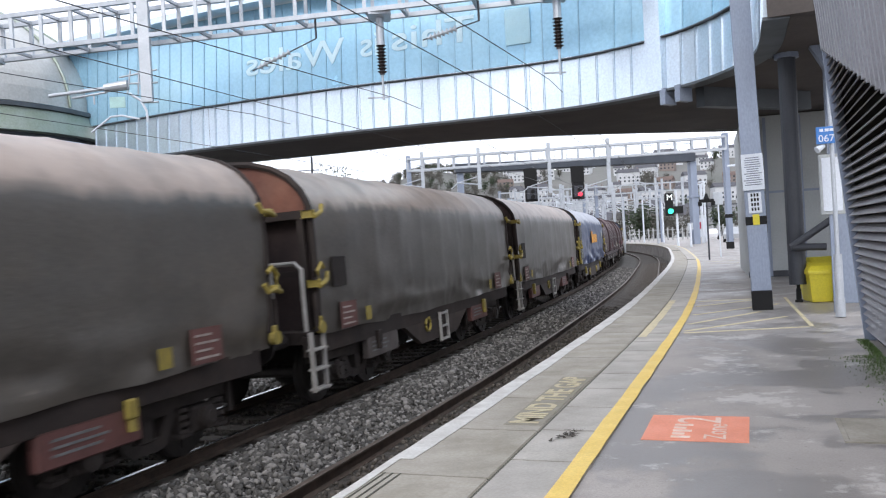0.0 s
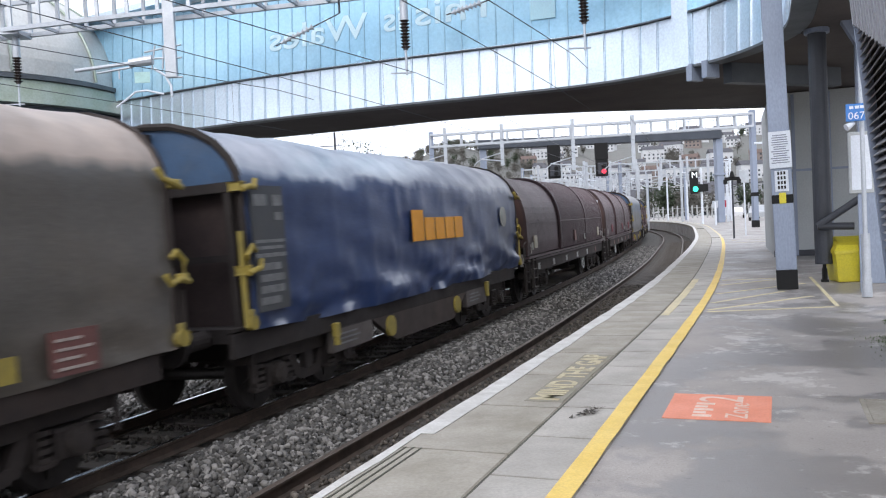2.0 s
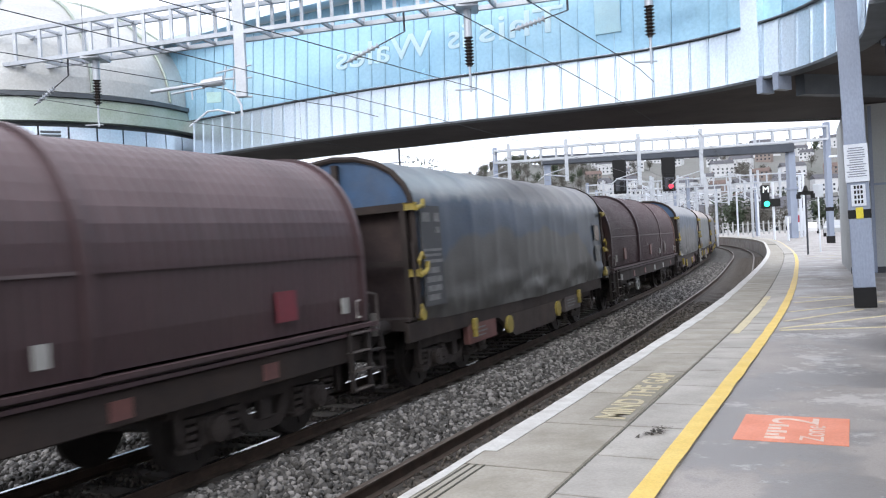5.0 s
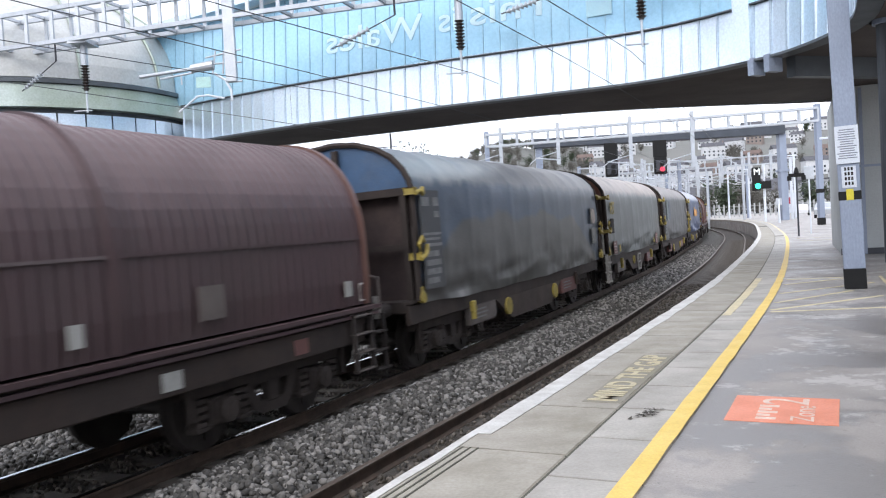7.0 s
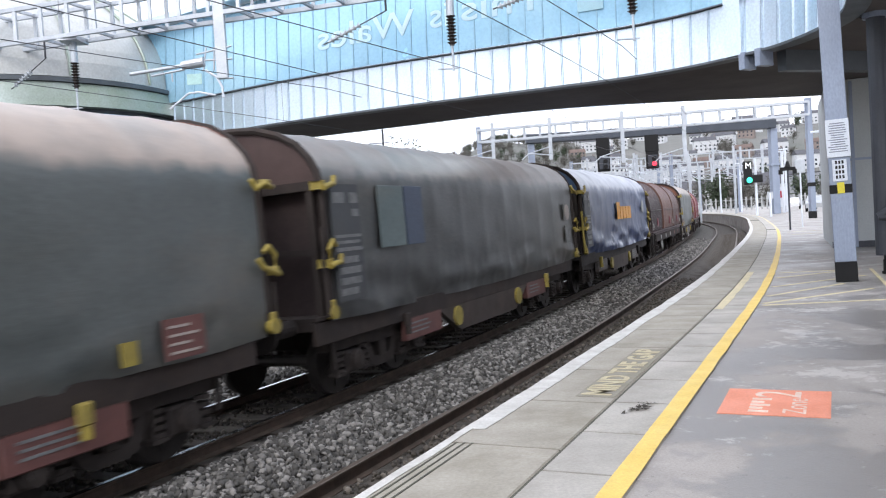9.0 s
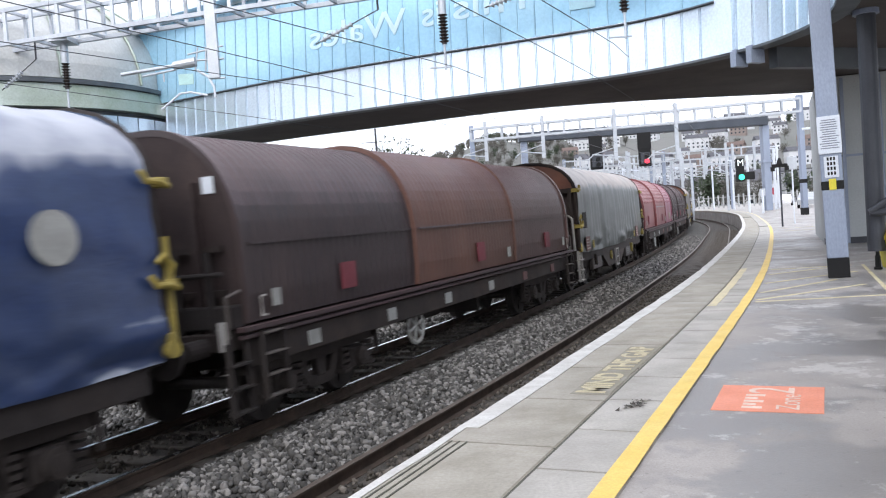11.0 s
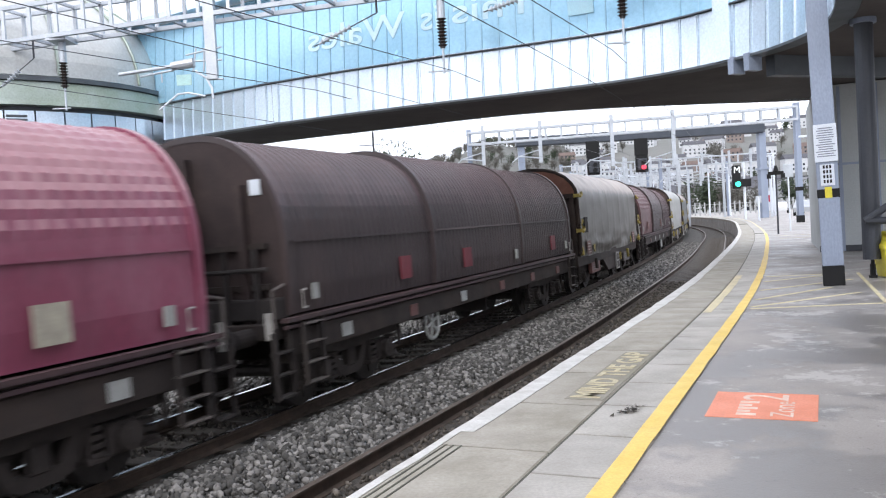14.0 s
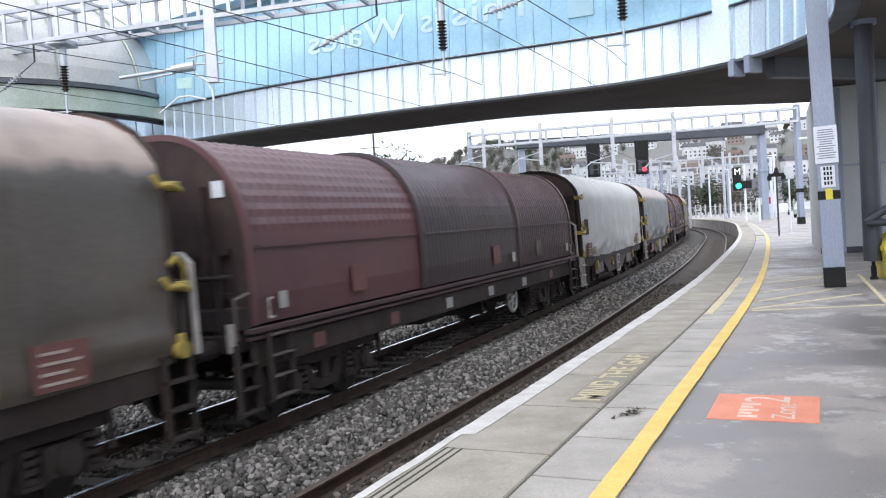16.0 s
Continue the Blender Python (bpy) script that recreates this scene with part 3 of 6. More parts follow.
# overhead line structures
def truss(bm, p, q, h, d, step, r=0.035, mi=0):
    """A box truss from p to q (bottom chord centre), h high, d deep."""
    p, q = Vector(p), Vector(q)
    t = (q - p).normalized()
    n = Vector((-t.y, t.x, 0)) * d / 2
    up = Vector((0, 0, h))
    L = (q - p).length

    def bar(a, b, w):
        dd = (b - a)
        rot = dd.to_track_quat("Z", "Y").to_matrix().to_4x4()
        box(bm, -w, w, -w, w, 0, dd.length, m=Matrix.Translation(a) @ rot)
    for s in (-1, 1):
        for u in (Vector(), up):
            bar(p + n * s + u, q + n * s + u, r)
    k = int(L / step)
    for i in range(k + 1):
        a = p + t * (L * i / k)
        for s in (-1, 1):
            bar(a + n * s, a + n * s + up, r * 0.8)
        bar(a - n, a + n, r * 0.7)
        bar(a - n + up, a + n + up, r * 0.7)


def sheds(bm, p, q, r0, r1, n):
    """A ribbed insulator."""
    p, q = Vector(p), Vector(q)
    for i in range(n):
        a, b, c = p.lerp(q, i / n), p.lerp(q, (i + 0.55) / n), p.lerp(q, (i + 1) / n)
        tube(bm, a, b, r1, 10, r0)
        tube(bm, b, c, r0, 8)


TR0, TR1 = Vector((-17, 23.0, 6.55)), Vector((4.6, 17.05, 6.55))
gantry = thing("overhead_line_gantry", "galvanised lattice gantry carrying overhead line insulators", "gantry")
bm = bmesh.new()
truss(bm, TR0, TR1, 0.84, 0.7, 0.78, 0.05)
part("truss", bm, M_GALV, gantry)
bm = bmesh.new()
box(bm, -17.15, -16.85, 22.85, 23.15, -1.5, 7.6)
part("mast", bm, M_GALV, gantry)


def on_truss(x):
    u = (x - TR0.x) / (TR1.x - TR0.x)
    return TR0.lerp(TR1, u)


for x, zt in ((-9.45, 4.78), (0.2, 4.68), (3.98, 4.86)):
    c = on_truss(x)
    dr = thing("insulator_hanger", "brown ribbed post insulator hanging on a steel drop tube", "insulator", group="insulators")
    bm = bmesh.new()
    tube(bm, (c.x, c.y, 6.6), (c.x, c.y, zt + 1.15), 0.09, 12)
    box(bm, c.x - 0.25, c.x + 0.25, c.y - 0.35, c.y + 0.35, 6.45, 6.52)
    part("drop_tube", bm, M_GALV, dr)
    bm = bmesh.new()
    sheds(bm, (c.x, c.y, zt + 1.15), (c.x, c.y, zt + 0.5), 0.055, 0.115, 9)
    part("insulator", bm, M_PORC, dr)
    bm = bmesh.new()
    tube(bm, (c.x, c.y, zt + 0.52), (c.x, c.y, zt - 0.05), 0.028, 8)
    tube(bm, (c.x - 0.35, c.y, zt), (c.x + 0.12, c.y, zt), 0.018, 6)
    part("clamp_rod", bm, M_GALV, dr)
# raking tie insulators
for x0, dx, z1 in ((-1.25, -1.45, 5.45), (2.35, -1.25, 5.75), (-10.3, -0.9, 5.4)):
    c = on_truss(x0)
    ti = thing("tie_insulator", "raking tie rod with pale ribbed insulator", "insulator", group="tie insulators")
    a, b = Vector((c.x, c.y, 6.15)), Vector((c.x + dx, c.y - 0.1, z1))
    for p, q, r in (((c.x, c.y, 6.6), a, 0.025), (a, a.lerp(b, 0.45), 0.014), (a.lerp(b, 0.9), b, 0.014)):
        bm = bmesh.new()
        tube(bm, p, q, r, 8)
        part("rod", bm, M_WIRE, ti)
    bm = bmesh.new()
    sheds(bm, a.lerp(b, 0.42), a.lerp(b, 0.92), 0.03, 0.075, 7)
    part("insulator", bm, M_GALV, ti)
# drop post with cantilever and registration arm
c = on_truss(-5.25)
cant = thing("cantilever_mast", "galvanised drop post with insulated cantilever and curved registration arm", "mast")
bm = bmesh.new()
box(bm, c.x - 0.13, c.x + 0.13, c.y - 0.45, c.y - 0.3, 5.0, 8.4, 0.01)
part("post", bm, M_GALV, cant)
y = c.y - 0.4
bm = bmesh.new()
tube(bm, (c.x - 0.42, y, 5.42), (c.x - 0.95, y, 5.36), 0.12, 12, 0.10)
part("insulator", bm, M_GALV, cant)
bm = bmesh.new()
tube(bm, (c.x - 0.95, y, 5.36), (c.x - 2.2, y, 5.24), 0.045, 10)
tube(bm, (c.x - 0.9, y, 5.27), (c.x - 1.7, y, 5.16), 0.025, 8)
tube(bm, (c.x - 1.2, y, 5.2), (c.x - 1.2, y, 5.0), 0.02, 8)
part("arm", bm, M_GALV, cant)
bm = bmesh.new()
for z in (5.75, 5.45, 5.0):
    tube(bm, (c.x - 0.6 if z > 5.1 else c.x - 0.1, y, z - (0.15 if z > 5.7 else 0)), (c.x + 0.25, y, z), 0.022, 8)
tube(bm, (c.x - 0.45, y, 5.2), (c.x - 0.35, y, 5.75), 0.02, 8)
tube(bm, (c.x - 0.2, y, 5.2), (c.x - 0.15, y, 5.75), 0.02, 8)
part("bracket", bm, M_GALV, cant)
bm = bmesh.new()
bent(bm, [(c.x - 0.4, y, 5.22), (c.x - 0.15, y, 5.05), (c.x - 0.03, y, 4.8), (c.x - 0.02, y, 4.55)], 0.03, 8)
bent(bm, [(c.x - 0.2, y, 4.62), (c.x - 0.6, y, 4.72), (c.x - 0.85, y, 4.7), (c.x - 1.3, y, 4.36)], 0.025, 8)
part("registration_arm", bm, M_SIGN_WHITE, cant)
bm = bmesh.new()
box(bm, c.x - 0.85, c.x - 0.5, y - 0.02, y, 4.9, 5.15)
part("plate", bm, mat("pale_green_plate", (0.5, 0.75, 0.72), None, 3, 0.5), cant)


# wires along each track
def wire(o, z, r, sag=0.0):
    bm = bmesh.new()
    pts = []
    for s in span(-22, 165, 2.5):
        u = ((s - 19) / 45.0) % 1.0
        pts.append(at(s, o, z - sag * 4 * u * (1 - u)))
    bent(bm, pts, r, 5)
    return bm


for o in (NEAR_C, TRAIN_C, TRAIN_C - 3.6):
    wv = thing("overhead_wire", "dark contact and catenary wires over a track", "wire", group="overhead wires")
    part("contact_wire", wire(o, 3.74, 0.006), M_WIRE, wv)
    part("catenary_wire", wire(o, 4.72, 0.008, 0.55), M_WIRE, wv)
    for s in range(-20, 100, 9):
        bm = bmesh.new()
        u = ((s - 19) / 45.0) % 1.0
        tube(bm, at(s, o, 3.74), at(s, o, 4.72 - 2.2 * u * (1 - u)), 0.0025, 4)
        part("dropper", bm, M_WIRE, wv)

# second gantry down the line
def far_gantry(p, q, z0, h, posts, drops, name, label, step=1.05, r=0.07):
    g = thing(name, label, "gantry", group="distant gantries")
    bm = bmesh.new()
    truss(bm, (*p, z0), (*q, z0), h, 0.5, step, r)
    part("truss", bm, M_GALV, g)
    P, Q = Vector((*p, 0)), Vector((*q, 0))
    for u, zb in posts:
        c = P.lerp(Q, u)
        bm = bmesh.new()
        box(bm, c.x - 0.16, c.x + 0.16, c.y - 0.2, c.y + 0.2, zb, z0 + h + 0.25, 0.01)
        part("mast", bm, M_STEEL, g)
    for u, ln in drops:
        c = P.lerp(Q, u)
        bm = bmesh.new()
        box(bm, c.x - 0.11, c.x + 0.11, c.y - 0.35, c.y - 0.15, z0 - ln, z0 + h + 0.45)
        part("drop_post", bm, M_GALV, g)
        bm = bmesh.new()
        bent(bm, [(c.x, c.y - 0.25, z0 - ln + 0.3), (c.x - 1.6, c.y - 0.25, z0 - ln + 0.5)], 0.05, 6)
        bent(bm, [(c.x, c.y - 0.25, z0 - ln + 0.9), (c.x - 1.5, c.y - 0.25, z0 - ln + 0.5), (c.x - 2.0, c.y - 0.25, z0 - ln + 0.1)], 0.035, 6)
        part("cantilever", bm, M_GALV, g)
    return g


g1 = far_gantry((2.1, 57.96), (23.2, 53.2), 6.67, 0.82, ((0.0, -1.5), (1.0, -0.02)), ((0.045, 1.5), (0.23, 1.6), (0.455, 2.2), (0.64, 2.4)), "lattice_gantry", "galvanised lattice gantry across the tracks on grey masts")
bm = bmesh.new()
box(bm, 23.02, 23.38, 52.97, 53.43, -0.02, 0.45)
part("foot_band", bm, M_BLACK, g1)
bm = bmesh.new()
box(bm, 23.02, 23.38, 52.97, 53.43, 2.05, 2.3)
part("mast_band", bm, M_BLACK, g1)

# dark signal gantry
M_DARKBEAM = mat("dark_blue_grey_steel", (0.07, 0.08, 0.10), (0.05, 0.06, 0.075), 1, 0.5, 0.2, 0.05)
sg = thing("signal_gantry", "dark plate-girder signal gantry on a blue-grey steel leg", "gantry")
bm = bmesh.new()
box(bm, 7.3, 31.0, 78.0, 79.4, 8.15, 9.0, 0.03)
part("girder", bm, M_DARKBEAM, sg)
bm = bmesh.new()
box(bm, 30.55, 31.2, 78.4, 79.2, -0.02, 8.15, 0.03)
box(bm, 30.4, 31.35, 78.3, 79.3, 4.6, 4.8)
part("leg", bm, M_STEEL, sg)
bm = bmesh.new()
box(bm, 7.5, 8.1, 78.4, 79.2, -1.5, 8.15, 0.03)
part("leg", bm, M_STEEL, sg)
bm = bmesh.new()
for x in np.arange(7.4, 31, 1.2):
    tube(bm, (x, 78.1, 9.0), (x, 78.1, 9.9), 0.03, 6)
tube(bm, (7.4, 78.1, 9.9), (30.9, 78.1, 9.9), 0.03, 6)
part("walkway_rail", bm, M_GALV, sg)
M_RED_LAMP = mat("lit_red_lens", (0.6, 0.02, 0.03), None, 5, 0.3, 0, 0, glow=(1.0, 0.04, 0.08, 1.6))
M_GREEN_LAMP = mat("lit_green_lens", (0.02, 0.6, 0.35), None, 5, 0.3, 0, 0, glow=(0.05, 1.0, 0.6, 1.8))
M_WHITE_LAMP = mat("lit_white_letter", (0.8, 0.85, 0.85), None, 5, 0.3, 0, 0, glow=(0.9, 1.0, 1.0, 0.7))
for x, lit in ((19.1, True), (14.5, False)):
    sgn = thing("colour_light_signal", "black signal head hung below the gantry, showing red" if lit else "black unlit signal head hung below the gantry", "signal", pose(x, 77.78, 0), group="gantry signals")
    bm = bmesh.new()
    box(bm, -0.62, 0.62, -0.1, 0.25, 6.6, 8.2, 0.03)
    box(bm, -0.58, 0.58, -0.1, 0.25, 5.0, 6.6, 0.05)
    part("backboard", bm, M_BLACK, sgn)
    bm = bmesh.new()
    box(bm, -0.45, 0.45, -0.2, -0.08, 5.2, 6.3, 0.05)
    part("head", bm, M_DARKPIPE, sgn)
    for z in (5.45, 5.95):
        bm = bmesh.new()
        tube(bm, (0.1, -0.42, z), (0.1, -0.2, z), 0.2, 16)
        part("lens" if not (lit and z < 5.6) else "lit_lens", bm, M_RED_LAMP if lit and z < 5.6 else M_BLACK, sgn)
# platform starter with route letter
ms = thing("platform_signal", "black signal on a white post, green light under a letter M", "signal", pose(26.75, 74.2, 0))
bm = bmesh.new()
tube(bm, (0.75, 0.3, -0.02), (0.75, 0.3, 5.2), 0.11, 10)
part("post", bm, M_SIGN_WHITE, ms)
bm = bmesh.new()
box(bm, -0.36, 0.36, -0.05, 0.3, 2.85, 4.95, 0.06)
box(bm, 0.3, 1.3, 0.0, 0.3, 3.0, 3.7, 0.04)
part("head", bm, M_BLACK, ms)
t = share("letter", text_mesh("M", 0.8), ms, pose(0, -0.07, 4.52, 90, 0, 0))
t.data.materials.append(M_WHITE_LAMP)
bm = bmesh.new()
tube(bm, (0.05, -0.16, 3.25), (0.05, -0.05, 3.25), 0.24, 16)
part("lit_lens", bm, M_GREEN_LAMP, ms)

# platform posts
tp = thing("lamp_post", "thin dark platform post with a small cross-shaped head", "post", on(39.13, 1.66))
bm = bmesh.new()
tube(bm, (0, 0, -0.02), (0, 0, 2.75), 0.04, 8)
part("pole", bm, M_DARKPIPE, tp)
bm = bmesh.new()
box(bm, -0.32, 0.32, -0.06, 0.06, 2.55, 2.7, 0.02)
tube(bm, (0, 0, 2.7), (0, 0, 2.95), 0.12, 8, 0.05)
for x in (-0.28, 0.28):
    tube(bm, (x, 0, 2.4), (x, 0, 2.6), 0.09, 8)
part("head", bm, M_BLACK, tp)
for s, o, h, w in ((52.2, 4.1, 5.0, 0.09), (72, 1.95, 1.9, 0.09), (42.1, 2.28, 3.0, 0.035), (88.4, 4.5, 6.0, 0.14), (93.5, 5.5, 6.5, 0.12), (112, 3.2, 6.2, 0.12), (122, 2.2, 6.5, 0.12)):
    wp = thing("white_post", "slim white steel post on the platform", "post", on(s, o), group="white posts")
    bm = bmesh.new()
    tube(bm, (0, 0, -0.02), (0, 0, h), w, 8)
    part("pole", bm, M_SIGN_WHITE, wp)
    bm = bmesh.new()
    if h > 4:
        box(bm, -0.6, 0.3, -0.08, 0.08, h, h + 0.12, 0.02)
    else:
        box(bm, -0.22, 0.22, -0.04, 0.04, h - 0.5, h + 0.1, 0.02)
    part("head", bm, M_SIGN_WHITE if h > 4 else M_GALV, wp)
bs = thing("poster_board", "white platform poster board with a red block", "sign", on(91.1, 4.5))
bm = bmesh.new()
box(bm, -0.6, 0.6, -0.05, 0.05, 0.6, 2.6, 0.02)
part("board", bm, M_SIGN_WHITE, bs)
bm = bmesh.new()
box(bm, -0.35, 0.35, -0.07, -0.05, 1.5, 2.2)
part("red_block", bm, mat('red_block_print',(0.5,0.04,0.07)), bs)
bm = bmesh.new()
for x in (-0.5, 0.5):
    tube(bm, (x, 0, -0.02), (x, 0, 0.7), 0.05, 8)
part("leg", bm, M_GALV, bs)

# more masts and booms down the line
random.seed(11)
for k, s in enumerate((96, 118, 140, 160)):
    a, b = at(s, 5.0 - k), at(s, -17)
    far_gantry((b.x, b.y), (a.x, a.y), 6.0 + 0.2 * k, 0.9, ((0.0, -1.5), (1.0, -1.5), (0.5, -1.5)), [(u, random.uniform(1.2, 2.2)) for u in (0.08, 0.2, 0.33, 0.45, 0.58, 0.7, 0.83, 0.93)], "lattice_gantry", "pale distant lattice gantry with many cantilevers", 1.3, 0.06)
for k in range(26):
    s, o = random.uniform(100, 170), random.uniform(-16, 2)
    p = at(s, o)
    mk = thing("line_mast", "pale galvanised overhead line mast with brackets", "mast", pose(p.x, p.y, 0, 0, 0, random.uniform(-20, 20)), group="line masts")
    h = random.uniform(5.5, 9)
    bm = bmesh.new()
    box(bm, -0.12, 0.12, -0.1, 0.1, -1.5, h)
    part("pole", bm, M_GALV, mk)
    bm = bmesh.new()
    tube(bm, (0, 0, h - 0.8), (-2.2, 0, h - 0.4), 0.06, 6)
    tube(bm, (0, 0, h - 1.8), (-2.2, 0, h - 0.45), 0.05, 6)
    tube(bm, (-2.2, 0, h - 0.3), (-2.2, 0, h - 1.4), 0.05, 6)
    part("bracket", bm, M_SIGN_WHITE if k % 2 else M_GALV, mk)

# boundary fence and low buildings at the end of the platform
M_FENCE = mat("pale_palisade", (0.45, 0.46, 0.46), (0.36, 0.37, 0.37), 3, 0.6, 0.2, 0.0)
fence = thing("palisade_fence", "pale steel palisade fence beyond the platform", "fence")
a, b = at(150, -6), at(122, 42)
n = 70
for k in range(n):
    p = a.lerp(b, k / n)
    bm = bmesh.new()
    box(bm, p.x - 0.12, p.x + 0.12, p.y - 0.03, p.y + 0.03, -1.5 if k < 8 else -0.02, 2.1)
    part("pale", bm, M_FENCE, fence)
bm = bmesh.new()
for z in (0.4, 1.7):
    tube(bm, (a.x, a.y + 0.06, z), (b.x, b.y + 0.06, z), 0.05, 5)
part("rail", bm, M_FENCE, fence)


# parked cars
def car(m, paint, label):
    c = thing("car", label, "car", m, group="parked cars")
    prof = [(-2.1, 0.35), (-2.15, 0.8), (-1.9, 0.95), (-1.5, 1.0), (-1.0, 1.45), (0.5, 1.5), (1.2, 1.02), (1.95, 0.88), (2.15, 0.6), (2.1, 0.35)]
    bm = bmesh.new()
    loft(bm, [[(x, y * (1 if z < 1.05 else 0.86), z) for x, z in prof] for y in (-0.88, 0.88)], closed=True, caps=True)
    part("body", bm, paint, c)
    bm = bmesh.new()
    for y in (-0.80, 0.80):
        s = 1 if y > 0 else -1
        vs = [bm.verts.new((x, y + s * 0.012, z)) for x, z in ((-1.3, 1.04), (-0.95, 1.38), (0.45, 1.42), (1.0, 1.04))]
        bm.faces.new(vs)
    bmesh.ops.solidify(bm, geom=bm.faces[:], thickness=0.02)
    part("side_window", bm, M_BLACK, c)
    for x in (-1.35, 1.35):
        for y in (-0.86, 0.86):
            bm = bmesh.new()
            tube(bm, (x, y - 0.08, 0.32), (x, y + 0.08, 0.32), 0.32, 14)
            part("wheel", bm, M_BLACK, c)
    return c


M_CARWHITE = mat("white_car_paint", (0.75, 0.76, 0.78), (0.7, 0.7, 0.72), 1, 0.25, 0, 0)
M_CARSILVER = mat("silver_car_paint", (0.5, 0.52, 0.55), (0.46, 0.48, 0.5), 1, 0.3, 0.5, 0)
for s, o, tw, pm, lb in ((102, 10.5, 70, M_CARWHITE, "white hatchback parked beyond the platform"), (88, 7.4, 80, M_CARSILVER, "silver car parked beside the platform"), (112, 16, 60, M_CARSILVER, "silver car parked beyond the platform"), (115, 10, 75, M_CARWHITE, "white car parked beyond the platform")):
    p = on(s, o, -0.012)
    car(p @ pose(0, 0, 0, 0, 0, tw), pm, lb)

# hillside town behind the station
M_HILL = mat("winter_hillside", (0.13, 0.14, 0.125), (0.19, 0.185, 0.175), 0.03, 0.95, 0, 0.3, 0.6, 0.5, (0.07, 0.075, 0.055), bumpd=0.5)


def hill_z(x, y):
    r = math.hypot(x, y)
    u = max(0.0, min(1.0, (r - 380) / 460))
    az = math.degrees(math.atan2(x, y))
    crest = 70 + 7 * noise.noise((az * 0.11, 0, 3)) + 5 * noise.noise((az * 0.4, 2, 0))
    fade = max(0.25, min(1.0, (az + 12) / 14))
    return -1.5 + (crest * fade + 1.5) * (u * u * (3 - 2 * u))


bm = bmesh.new()
rings = []
for az in np.linspace(-45, 70, 116):
    a = radians(az)
    rings.append([(r * math.sin(a), r * math.cos(a), hill_z(r * math.sin(a), r * math.cos(a)) - (0 if r < 2000 else 110)) for r in (340, 390, 430, 470, 510, 550, 600, 650, 700, 750, 800, 860, 1000, 1400, 2400)])
loft(bm, rings)
tagged(part("hillside", bm, M_HILL, smooth=True), "winter hillside of dull grass and scrub behind the town", "hill", kind="structure")

# house walls greyed and dulled: distance haze is mixed into their colours
M_WALLS = [mat("pale_house_wall", (0.66, 0.67, 0.68), (0.52, 0.53, 0.55), 1, 0.8, 0, 0), mat("brick_house_wall", (0.27, 0.215, 0.19), (0.22, 0.18, 0.165), 1, 0.8, 0, 0), mat("grey_house_wall", (0.40, 0.41, 0.43), (0.33, 0.34, 0.36), 1, 0.8, 0, 0)]
M_ROOFS = [mat("slate_roof", (0.10, 0.10, 0.115), (0.075, 0.075, 0.085), 1, 0.7, 0, 0), mat("brown_tile_roof", (0.17, 0.12, 0.10), (0.13, 0.09, 0.08), 1, 0.8, 0, 0)]
M_GLASS = mat("dark_window_glass", (0.05, 0.06, 0.075), None, 1, 0.1, 0, 0)


def house(wd, dp, ht, wm, rm, label, flat=False):
    h = thing("house", label, "house", group="hillside houses")
    bm = bmesh.new()
    box(bm, -wd / 2, wd / 2, -dp / 2, dp / 2, -4, ht)
    part("wall", bm, wm, h)
    bm = bmesh.new()
    if flat:
        box(bm, -wd / 2 - 0.2, wd / 2 + 0.2, -dp / 2 - 0.2, dp / 2 + 0.2, ht, ht + 0.4)
    else:
        e = 0.4
        loft(bm, [[(x, -dp / 2 - e, ht - 0.1), (x, 0, ht + dp * 0.36), (x, dp / 2 + e, ht - 0.1)] for x in (-wd / 2 - 0.2, wd / 2 + 0.2)], closed=True, caps=True)
    rf = part("roof", bm, rm, h)
    if not flat:
        bm = bmesh.new()
        box(bm, wd / 2 - 1.2, wd / 2 - 0.5, -0.4, 0.4, ht + dp * 0.2, ht + dp * 0.36 + 1.0)
        part("chimney", bm, M_WALLS[1], rf)
    nf = int(ht / 2.7)
    nx = max(2, int(wd / 2.8))
    for i in range(nf):
        for j in range(nx):
            bm = bmesh.new()
            x = -wd / 2 + (j + 0.5) * wd / nx
            box(bm, x - 0.6, x + 0.6, -dp / 2 - 0.05, -dp / 2 + 0.03, 0.9 + i * 2.7, 2.2 + i * 2.7)
            part("window", bm, M_GLASS, h)
    return h


protos = [house(9, 7, 5.4, M_WALLS[0], M_ROOFS[0], "cream rendered house with slate roof on the hillside"), house(12, 7, 5.4, M_WALLS[1], M_ROOFS[1], "brick house with brown tiled roof on the hillside"), house(16, 8, 8.1, M_WALLS[0], M_ROOFS[0], "white terraced houses with slate roof on the hillside"), house(22, 11, 10.8, M_WALLS[2], M_ROOFS[0], "grey flat-roofed block below the hillside", True), house(30, 12, 8.1, M_WALLS[0], M_ROOFS[0], "white flat-roofed block below the hillside", True)]
random.seed(5)
placed = []
spots = []
for k in range(260):
    az = radians(random.uniform(8.5, 33))
    r = random.choice((300, 420, 450, 480, 510, 540, 570, 600, 640, 680, 720, 760, 800)) + random.uniform(-10, 10)
    spots.append((r, az, k))
for r, az, k in spots:
    x, y = r * math.sin(az), r * math.cos(az)
    if any((x - a) ** 2 + (y - b) ** 2 < 17 ** 2 for a, b in placed):
        continue
    placed.append((x, y))
    pr = protos[random.choice((0, 0, 1, 2, 2)) if r > 330 else random.choice((2, 3, 4))]
    m = pose(x, y, hill_z(x, y), 0, 0, -math.degrees(az) + random.uniform(-25, 25))
    if not pr.get("used"):
        pr.matrix_basis = m
        pr["used"] = 1
    else:
        copy_thing(pr, m)
